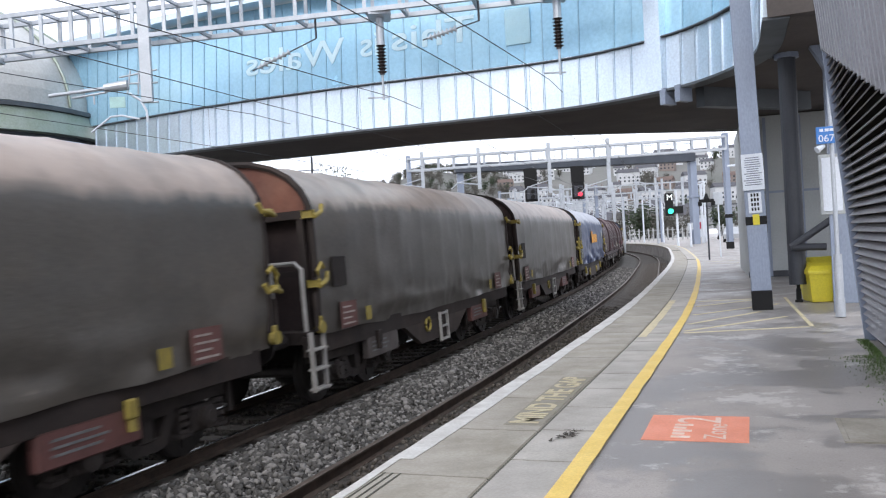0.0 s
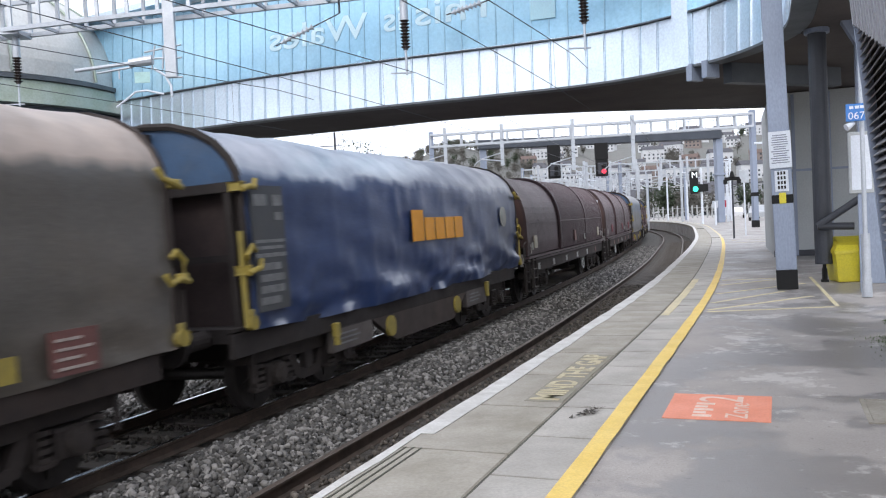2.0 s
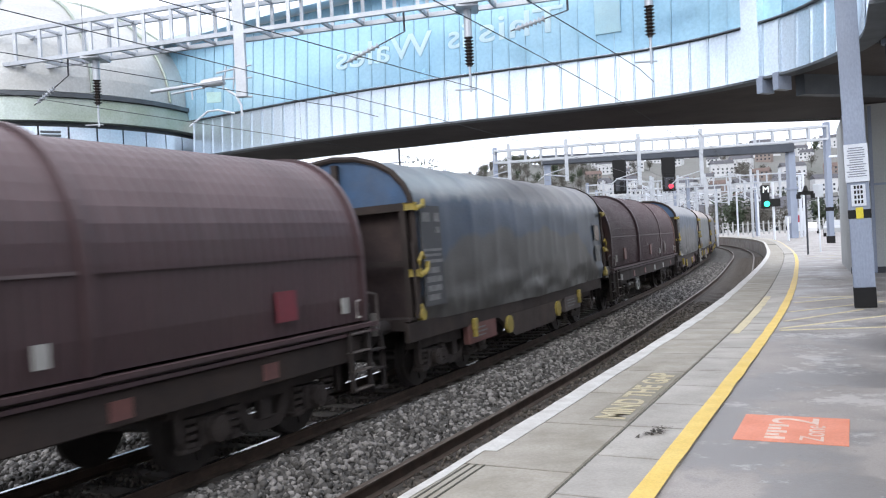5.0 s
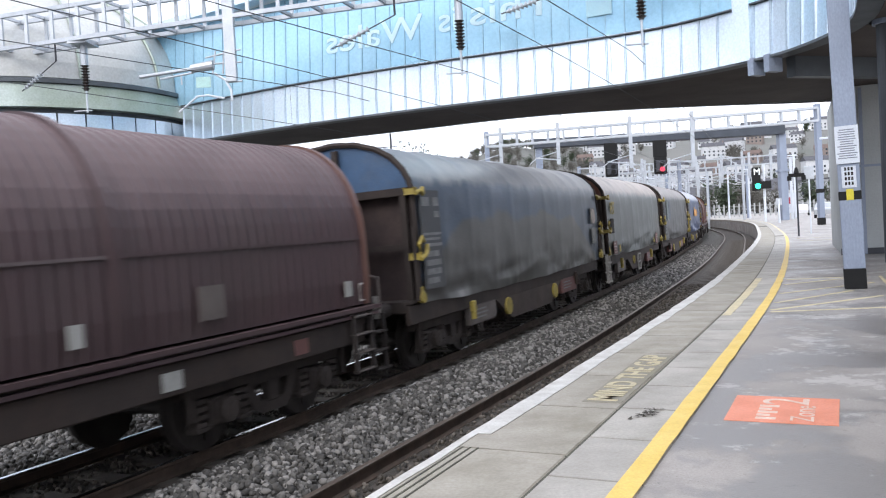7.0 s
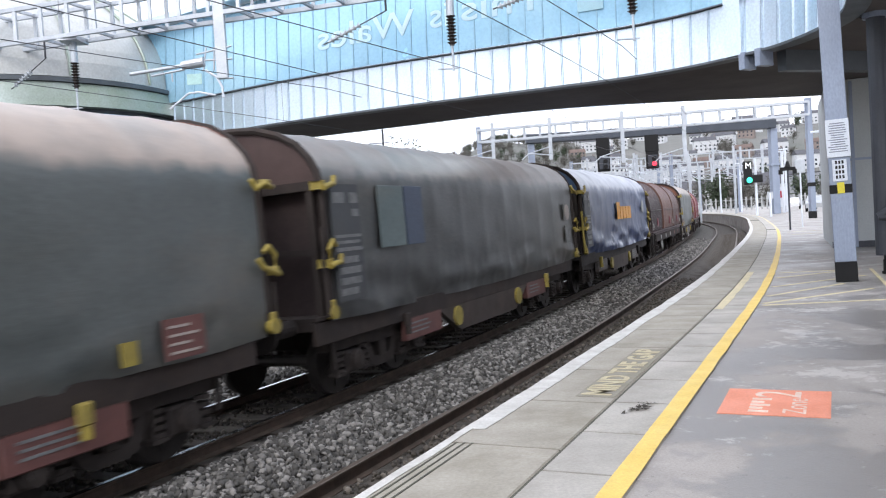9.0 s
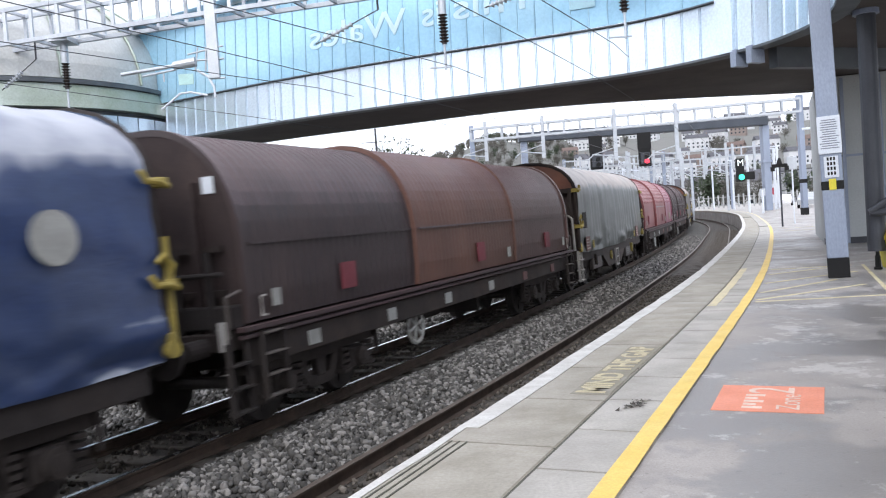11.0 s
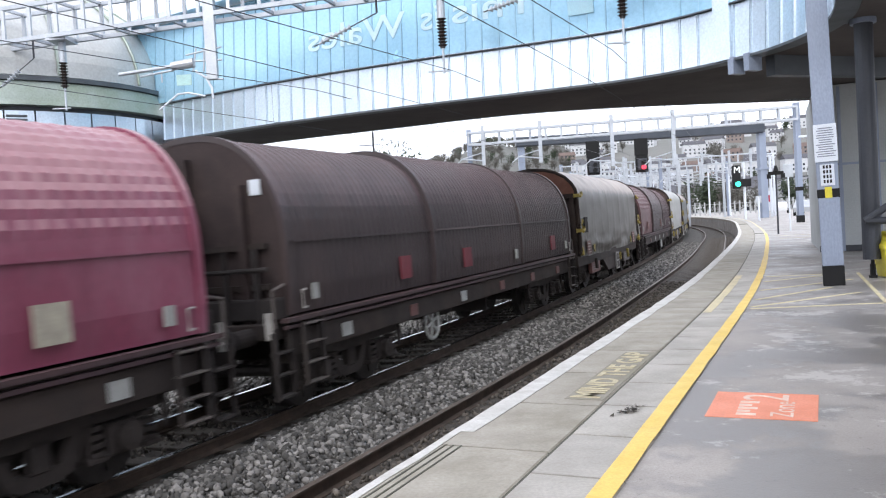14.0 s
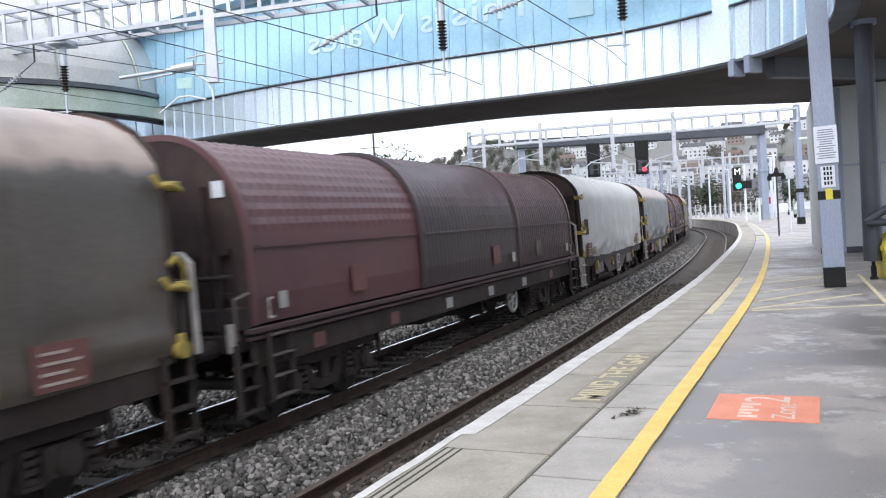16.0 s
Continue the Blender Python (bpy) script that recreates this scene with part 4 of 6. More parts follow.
for pr in protos:
    if not pr.get("used"):
        pr.matrix_basis = pose(110, 290, hill_z(110, 290), 0, 0, -20)

# bare winter trees: trunk, limbs and a crown of fine twig clumps
M_BARK = mat("bark", (0.10, 0.085, 0.07), (0.07, 0.06, 0.05), 3, 0.9, 0, 0.3)
M_TWIG = mat("bare_twigs", (0.16, 0.15, 0.135), (0.11, 0.105, 0.09), 2, 0.9, 0, 0)
M_EVER = mat("evergreen_leaf", (0.055, 0.075, 0.04), (0.035, 0.05, 0.028), 2, 0.8, 0, 0)


def tree(seed, ht, crown, label):
    rg = random.Random(seed)
    t = thing("tree", label, "tree", group="trees")
    bm = bmesh.new()
    tube(bm, (0, 0, -1.5), (0.1, 0, ht * 0.35), 0.2, 8, 0.14)
    tips = []
    for k in range(9):
        a = rg.uniform(0, 2 * math.pi)
        z = ht * rg.uniform(0.25, 0.45)
        q = (math.cos(a) * ht * rg.uniform(0.12, 0.3), math.sin(a) * ht * rg.uniform(0.12, 0.3), ht * rg.uniform(0.6, 0.95))
        tube(bm, (0.05, 0, z * 0.8), q, 0.07, 5, 0.02)
        tips.append(q)
    part("trunk", bm, M_BARK, t)
    V, F = [], []
    big = max(1.0, ht / 11)
    for k in range(int(520 * big ** 3)):
        q = Vector(rg.choice(tips))
        c = q * rg.uniform(0.4, 1.05) + Vector((rg.gauss(0, 1), rg.gauss(0, 1), rg.gauss(0, 0.8))) * ht * 0.1
        d = Vector((rg.gauss(0, 1), rg.gauss(0, 1), rg.uniform(0.0, 1.2))).normalized() * rg.uniform(0.8, 1.9)
        n = Vector((rg.gauss(0, 1), rg.gauss(0, 1), rg.gauss(0, 1))).normalized() * rg.uniform(0.12, 0.45 if crown is M_TWIG else 0.8)
        i = len(V)
        V += [c - n * 0.5, c + n * 0.5, c + d + n * 0.3]
        F.append((i, i + 1, i + 2))
    me = bpy.data.meshes.new("crown")
    me.from_pydata([tuple(v) for v in V], [], F)
    me.materials.append(crown)
    share("crown", me, t)
    return t


tr = [tree(1, 11, M_TWIG, "bare winter tree with fine brown twigs"), tree(2, 8, M_TWIG, "small bare winter tree on the slope"), tree(3, 10, M_EVER, "dark green evergreen tree on the slope")]
random.seed(8)
first = [True] * 3
for k in range(340):
    if k < 130:
        az, r = radians(random.uniform(-4, 33)), random.uniform(430, 840)
    elif k < 320:
        az, r = radians(random.uniform(-2.0, 12)), random.uniform(600, 850)
    else:
        az, r = radians(random.uniform(16.5, 31)), random.uniform(190, 300)
    x, y = r * math.sin(az), r * math.cos(az)
    j = random.choice((0, 0, 1, 1, 2))
    m = pose(x, y, hill_z(x, y), 0, 0, random.uniform(0, 360))
    if first[j]:
        tr[j].matrix_basis = m
        first[j] = False
    else:
        copy_thing(tr[j], m)
tall = tree(4, 18.0, M_EVER, "tall dark evergreen tree against the sky")
for ch in tall.children:
    ch.data.transform(Matrix.Diagonal((0.5, 0.5, 1, 1)))
tall.matrix_basis = pose(-9.4, 150, -1.5)
copy_thing(tall, pose(-5.6, 154, -2.2, 0, 0, 130))
for x, y, j in ((-1, 160, 1), (6, 175, 0), (12, 180, 0), (18, 182, 1), (24, 185, 0)):
    copy_thing(tr[j], pose(x, y, 4 if j == 2 else 2.0, 0, 0, k * 40 + x))
mast = thing("telegraph_pole", "thin dark pole standing against the sky", "pole", pose(-11.3, 140, 0))
bm = bmesh.new()
tube(bm, (0, 0, -1.5), (0, 0, 17.5), 0.18, 8)
tube(bm, (-2.5, 0, 15.2), (0.8, 0, 15.2), 0.08, 6)
part("pole", bm, M_DARKPIPE, mast)

# the freight train
def tarp_mat(name, a, b, dirt=(0.16, 0.13, 0.10), rough=0.42):
    return mat(name, a, b, 0.8, rough, 0, 0.15, 14, 0.55, dirt, spec=0.6, stretch=(0.5, 1, 1.3), bumpd=0.02)


T_OLIVE = tarp_mat("olive_grey_tarpaulin", (0.094, 0.082, 0.070), (0.068, 0.060, 0.052))
T_GREEN = tarp_mat("grey_green_tarpaulin", (0.10, 0.113, 0.11), (0.08, 0.088, 0.085))
T_BLUE = tarp_mat("blue_tarpaulin", (0.024, 0.050, 0.145), (0.021, 0.041, 0.112), (0.04, 0.055, 0.09), 0.36)
T_DUSTY = tarp_mat("dusty_blue_tarpaulin", (0.032, 0.06, 0.11), (0.040, 0.060, 0.09), (0.055, 0.062, 0.075))
T_DARK = tarp_mat("dark_grey_tarpaulin", (0.068, 0.068, 0.067), (0.05, 0.052, 0.053))
M_PATCH_GREEN = tarp_mat("grey_green_patch", (0.115, 0.15, 0.15), (0.09, 0.12, 0.12))
M_PATCH_BLUE = tarp_mat("dark_blue_patch", (0.05, 0.068, 0.11), (0.04, 0.055, 0.09))
T_LIGHT = tarp_mat("light_grey_tarpaulin", (0.42, 0.42, 0.40), (0.34, 0.34, 0.32), (0.2, 0.18, 0.15))
E_RUST = mat("rusty_end_panel", (0.23, 0.085, 0.05), (0.13, 0.05, 0.035), 2, 0.7, 0, 0.15, 40, 0.4, (0.3, 0.16, 0.11))
E_BLUE = mat("blue_end_panel", (0.05, 0.11, 0.22), (0.04, 0.08, 0.15), 2, 0.6, 0, 0.1, 40, 0.4, (0.1, 0.1, 0.1))
E_BROWN = mat("brown_end_panel", (0.085, 0.05, 0.045), (0.06, 0.036, 0.032), 2, 0.7, 0, 0.1, 40)
H_BROWN = mat("dark_brown_hood", (0.072, 0.038, 0.042), (0.050, 0.029, 0.033), 0.8, 0.5, 0, 0.25, 40, 0.6, (0.05, 0.035, 0.032), stretch=(1, 1, 0.5))
H_DARK = mat("blackish_brown_hood", (0.048, 0.033, 0.034), (0.037, 0.026, 0.028), 0.8, 0.5, 0, 0.25, 40, 0.6, (0.07, 0.045, 0.04), stretch=(1, 1, 0.5))
H_RUST = mat("rusty_brown_hood", (0.105, 0.052, 0.045), (0.075, 0.04, 0.036), 0.8, 0.5, 0, 0.25, 40, 0.6, (0.06, 0.036, 0.032), stretch=(1, 1, 0.5))
H_ORANGE = mat("rust_orange_hood", (0.15, 0.068, 0.048), (0.105, 0.05, 0.038), 0.7, 0.55, 0, 0.25, 40, 0.6, (0.08, 0.045, 0.035), stretch=(1, 1, 0.5))
H_MAROON = mat("maroon_hood", (0.25, 0.072, 0.075), (0.195, 0.058, 0.06), 0.7, 0.45, 0, 0.08, 25, 0.3, (0.10, 0.042, 0.043), stretch=(1, 1, 0.5))
H_MAGENTA = mat("magenta_hood", (0.25, 0.055, 0.10), (0.19, 0.042, 0.075), 0.9, 0.42, 0, 0.08, 25, 0.5, (0.36, 0.2, 0.25), stretch=(1, 1, 0.4))
H_DULL = mat("dull_maroon_hood", (0.13, 0.055, 0.058), (0.10, 0.044, 0.048), 0.7, 0.5, 0, 0.25, 40, 0.6, (0.075, 0.042, 0.042), stretch=(1, 1, 0.5))
# grimy brown, darkened further to hold the shade of the wagon gap
M_BULK = mat("grimy_shaded_bulkhead", (0.055, 0.038, 0.036), (0.034, 0.025, 0.025), 2, 0.8, 0.0, 0.15, 40, 0.4, (0.10, 0.07, 0.06), spec=0.3)
M_UNDER = mat("grimy_underframe", (0.04, 0.033, 0.031), (0.026, 0.022, 0.021), 3, 0.85, 0.0, 0.2, 40, 0.35, (0.055, 0.04, 0.032), spec=0.3)
M_SOLE = mat("grimy_brown_frame", (0.045, 0.034, 0.03), (0.03, 0.024, 0.022), 2, 0.8, 0.0, 0.15, 40, 0.4, (0.08, 0.052, 0.04), spec=0.3)
M_WHEEL = mat("dirty_wheel", (0.06, 0.052, 0.048), (0.035, 0.03, 0.028), 4, 0.6, 0.4, 0.1)
M_RAILING = mat("dirty_white_bar", (0.46, 0.44, 0.42), (0.30, 0.28, 0.26), 5, 0.6, 0, 0.1)
M_YTRIM = mat("grimy_yellow_paint", (0.38, 0.29, 0.05), (0.23, 0.18, 0.05), 5, 0.6, 0, 0.1)
M_LABEL = mat("brown_label_panel", (0.17, 0.07, 0.06), (0.12, 0.055, 0.05), 4, 0.6, 0, 0.05)
M_LABEL_INK = mat("pale_stencil", (0.45, 0.38, 0.34), (0.34, 0.28, 0.25), 6, 0.6, 0, 0.0)
M_PALE_LABEL = mat("grey_data_panel", (0.40, 0.40, 0.38), (0.28, 0.28, 0.26), 4, 0.6, 0, 0.0)
M_CREAM = mat("worn_cream_panel", (0.46, 0.42, 0.33), (0.30, 0.27, 0.22), 6, 0.6, 0, 0.0)
M_RED_LABEL = mat("red_data_panel", (0.2, 0.03, 0.045), (0.15, 0.03, 0.04), 4, 0.6, 0, 0.0)
M_LOGO = mat("orange_print", (0.75, 0.33, 0.03), (0.65, 0.28, 0.03), 4, 0.55, 0, 0.0)
M_GREYPANEL = mat("dark_lettered_panel", (0.05, 0.055, 0.065), (0.075, 0.075, 0.075), 2, 0.6, 0, 0.05, 30)
M_PALE_PRINT = mat("worn_pale_print", (0.22, 0.22, 0.22), (0.12, 0.12, 0.12), 9, 0.6, 0, 0.0)
M_TRIM = mat("dull_pale_trim", (0.13, 0.10, 0.10), (0.09, 0.07, 0.07), 4, 0.6, 0, 0.0)
M_GIRDER = mat("dusty_brown_girder", (0.072, 0.056, 0.049), (0.047, 0.037, 0.033), 1.6, 0.8, 0, 0.12, 40, 0.5, (0.12, 0.09, 0.075), spec=0.3)
M_BOGIE = mat("dusty_bogie_steel", (0.05, 0.04, 0.036), (0.03, 0.025, 0.023), 4, 0.8, 0.0, 0.2, 40, 0.4, (0.085, 0.066, 0.055), spec=0.3)
M_BOXGREY = mat("grey_brake_box", (0.13, 0.11, 0.10), (0.09, 0.075, 0.07), 3, 0.7, 0, 0.1)



def dust_and_glare_top(m, colour, amount):
    """Settled dust plus sky glare, both painted as a paler colour on faces that look up."""
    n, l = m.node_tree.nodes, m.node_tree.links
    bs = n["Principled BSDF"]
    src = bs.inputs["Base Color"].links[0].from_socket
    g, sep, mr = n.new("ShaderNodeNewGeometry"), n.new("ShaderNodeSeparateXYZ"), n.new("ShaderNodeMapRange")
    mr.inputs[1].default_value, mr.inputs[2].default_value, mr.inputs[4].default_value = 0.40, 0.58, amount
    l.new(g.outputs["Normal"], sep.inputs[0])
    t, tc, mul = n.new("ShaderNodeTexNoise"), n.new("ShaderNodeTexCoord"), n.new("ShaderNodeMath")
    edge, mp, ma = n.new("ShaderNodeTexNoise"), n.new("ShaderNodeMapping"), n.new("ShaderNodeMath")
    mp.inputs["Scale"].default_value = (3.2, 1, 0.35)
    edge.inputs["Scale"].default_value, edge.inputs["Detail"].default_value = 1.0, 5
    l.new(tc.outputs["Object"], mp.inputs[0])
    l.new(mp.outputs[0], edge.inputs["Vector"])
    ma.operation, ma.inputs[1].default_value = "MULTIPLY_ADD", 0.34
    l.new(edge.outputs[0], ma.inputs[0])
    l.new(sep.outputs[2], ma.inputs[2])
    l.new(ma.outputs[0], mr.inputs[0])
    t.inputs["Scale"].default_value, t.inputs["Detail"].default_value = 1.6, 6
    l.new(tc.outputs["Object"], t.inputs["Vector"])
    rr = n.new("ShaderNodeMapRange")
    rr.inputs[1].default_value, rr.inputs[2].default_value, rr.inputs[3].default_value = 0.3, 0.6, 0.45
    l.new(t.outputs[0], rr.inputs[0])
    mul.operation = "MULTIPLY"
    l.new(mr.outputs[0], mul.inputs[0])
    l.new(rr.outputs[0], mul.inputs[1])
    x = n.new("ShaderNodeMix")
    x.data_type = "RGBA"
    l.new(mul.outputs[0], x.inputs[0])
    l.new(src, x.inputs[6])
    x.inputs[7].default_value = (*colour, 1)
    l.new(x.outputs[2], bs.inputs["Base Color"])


for m in (T_OLIVE, T_GREEN, T_DARK, T_DUSTY, T_BLUE):
    m.node_tree.nodes["Principled BSDF"].inputs["Coat Weight"].default_value = 0.12
    m.node_tree.nodes["Principled BSDF"].inputs["Coat Roughness"].default_value = 0.4
dust_and_glare_top(T_DARK, (0.24, 0.20, 0.18), 0.75)
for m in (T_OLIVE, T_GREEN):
    dust_and_glare_top(m, (0.38, 0.30, 0.25), 0.85)


def worn_blue(m):
    """Faded blue cloth with one large grimy area that reaches up from the hem amidships."""
    n, l = m.node_tree.nodes, m.node_tree.links
    bs = n["Principled BSDF"]
    src = bs.inputs["Base Color"].links[0].from_socket
    tc, sep = n.new("ShaderNodeTexCoord"), n.new("ShaderNodeSeparateXYZ")
    l.new(tc.outputs["Object"], sep.inputs[0])

    def op(kind, x, y, z=0.0):
        q = n.new("ShaderNodeMath")
        q.operation = kind
        for i, v in enumerate((x, y, z)):
            if hasattr(v, "links"):
                l.new(v, q.inputs[i])
            else:
                q.inputs[i].default_value = v
        return q.outputs[0]

    t = n.new("ShaderNodeTexNoise")
    t.inputs["Scale"].default_value, t.inputs["Detail"].default_value, t.inputs["Roughness"].default_value = 0.5, 6, 0.5
    l.new(tc.outputs["Object"], t.inputs["Vector"])
    u = op("DIVIDE", op("SUBTRACT", sep.outputs[0], -0.2), 5.2)
    crest = op("MULTIPLY_ADD", op("POWER", op("ABSOLUTE", u, 0), 3.0), -1.1, 2.55)
    lift = op("MULTIPLY_ADD", t.outputs[0], 1.5, -0.75)
    over = op("SUBTRACT", op("ADD", crest, lift), sep.outputs[2])
    mr = n.new("ShaderNodeMapRange")
    mr.inputs[1].default_value, mr.inputs[2].default_value = -0.05, 0.07
    l.new(over, mr.inputs[0])
    x = n.new("ShaderNodeMix")
    x.data_type = "RGBA"
    l.new(mr.outputs[0], x.inputs[0])
    l.new(src, x.inputs[6])
    x.inputs[7].default_value = (0.064, 0.062, 0.058, 1)
    l.new(x.outputs[2], bs.inputs["Base Color"])


worn_blue(T_DUSTY)
dust_and_glare_top(T_DUSTY, (0.26, 0.25, 0.24), 0.7)
# blue cloth: the whitish top is mostly sky glare put into the colour
dust_and_glare_top(T_BLUE, (0.48, 0.50, 0.55), 0.75)
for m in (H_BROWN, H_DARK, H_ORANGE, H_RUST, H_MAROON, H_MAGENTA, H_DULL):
    dust_and_glare_top(m, (0.14, 0.09, 0.095) if m not in (H_MAROON, H_MAGENTA) else (0.42, 0.24, 0.25), 0.55)

CACHE = {}


def cached(name, parent, make, material, m=None, label=""):
    """One mesh shared by alike parts."""
    if name not in CACHE:
        bm = bmesh.new()
        make(bm)
        ob = part(name.split("/")[0], bm, material, parent, label)
        CACHE[name] = ob.data
    else:
        ob = share(name.split("/")[0], CACHE[name], parent)
        if label:
            ob["label"] = label
    if m is not None:
        ob.matrix_basis = m
    return ob


def mk_frame(bm):
    """Side frame: top beam, horn guides, springs, axle boxes and a low centre beam."""
    top = [(-1.52, 0.66), (-1.4, 0.84), (-0.5, 0.84), (-0.35, 0.78), (0.35, 0.78), (0.5, 0.84), (1.4, 0.84), (1.52, 0.66), (1.34, 0.64), (0.5, 0.64), (0.3, 0.6), (-0.3, 0.6), (-0.5, 0.64), (-1.34, 0.64)]
    loft(bm, [[(x, d, z) for x, z in top] for d in (-0.09, 0.07)], closed=True, caps=True)
    belly = [(-0.52, 0.62), (-0.34, 0.3), (-0.2, 0.24), (0.2, 0.24), (0.34, 0.3), (0.52, 0.62), (0.36, 0.62), (0.2, 0.38), (-0.2, 0.38), (-0.36, 0.62)]
    loft(bm, [[(x, d, z) for x, z in belly] for d in (-0.06, 0.05)], closed=True, caps=True)
    box(bm, -0.1, 0.1, -0.09, 0.04, 0.36, 0.66, 0.015)
    for x in (-0.9, 0.9):
        box(bm, x - 0.2, x + 0.2, -0.13, 0.05, 0.3, 0.6, 0.03)
        tube(bm, (x, -0.12, 0.46), (x, -0.22, 0.46), 0.135, 14)
        tube(bm, (x, -0.22, 0.46), (x, -0.24, 0.46), 0.08, 10)
        for q in (-0.33, 0.33):
            for k in range(4):
                tube(bm, (x + q, -0.05, 0.34 + k * 0.08), (x + q, -0.05, 0.385 + k * 0.08), 0.095, 10)
            box(bm, x + q - 0.11, x + q + 0.11, -0.13, 0.04, 0.28, 0.335, 0.01)
        box(bm, x - 0.42, x - 0.38, -0.1, 0.02, 0.3, 0.66)
    for x in (-1.42, 1.42):
        tube(bm, (x, -0.12, 0.8), (x, -0.12, 0.42), 0.035, 8)


def mk_bolster(bm):
    box(bm, -0.25, 0.25, -0.95, 0.95, 0.5, 0.85, 0.02)


def mk_wheelset(bm):
    tube(bm, (0, -1.0, 0), (0, 1.0, 0), 0.08, 10)
    for s in (-1, 1):
        tube(bm, (0, s * 0.68, 0), (0, s * 0.72, 0), 0.49, 28)
        tube(bm, (0, s * 0.72, 0), (0, s * 0.82, 0), 0.46, 28)
        for k in range(6):
            a = k / 6 * 2 * math.pi
            box(bm, -0.04, 0.04, s * 0.82, s * 0.84, 0.15, 0.36, m=Matrix.Rotation(a, 4, "Y"))


def mk_buffer(bm):
    tube(bm, (0, 0, 0), (-0.35, 0, 0), 0.11, 14)
    tube(bm, (-0.35, 0, 0), (-0.58, 0, 0), 0.07, 12)
    tube(bm, (-0.58, 0, 0), (-0.63, 0, 0), 0.235, 20)


BOGIES, WAGONS = [], []


def underframe(w, L):
    e = L / 2 - 0.62
    for x in (-e + 1.95, e - 1.95):
        b = cached("bogie", w, mk_bolster, M_UNDER, pose(x, 0, 0))
        cached("side_frame", b, mk_frame, M_BOGIE, pose(0, -1.02, 0))
        cached("side_frame", b, mk_frame, M_BOGIE, pose(0, 1.02, 0, 0, 0, 180))
        pair = []
        for dx in (-0.9, 0.9):
            pair.append(cached("wheelset", b, mk_wheelset, M_WHEEL, pose(dx, 0, 0.46)))
        BOGIES.append(pair)
    for sx in (-1, 1):
        for y in (-0.875, 0.875):
            cached("buffer", w, mk_buffer, M_UNDER, pose(sx * e, y, 1.05, 0, 0, 0 if sx < 0 else 180))
        bm = bmesh.new()
        bent(bm, [(sx * e, 0, 0.98), (sx * (e + 0.25), 0, 0.9), (sx * (e + 0.4), 0, 0.72), (sx * (e + 0.6), 0, 0.85)], 0.05, 8)
        part("coupling", bm, M_UNDER, w)


def tarp_section():
    half = [(1.312, 1.08), (1.319, 1.14), (1.326, 1.2), (1.337, 1.3), (1.345, 1.4), (1.349, 1.5), (1.353, 1.62), (1.356, 1.75), (1.36, 1.9), (1.36, 2.05), (1.36, 2.2), (1.36, 2.35), (1.36, 2.5), (1.358, 2.68), (1.355, 2.85), (1.32, 3.05), (1.23, 3.22), (1.05, 3.42), (0.78, 3.58), (0.42, 3.69), (0.0, 3.73)]
    return [(-y, z) for y, z in half] + [(y, z) for y, z in half[-2::-1]]


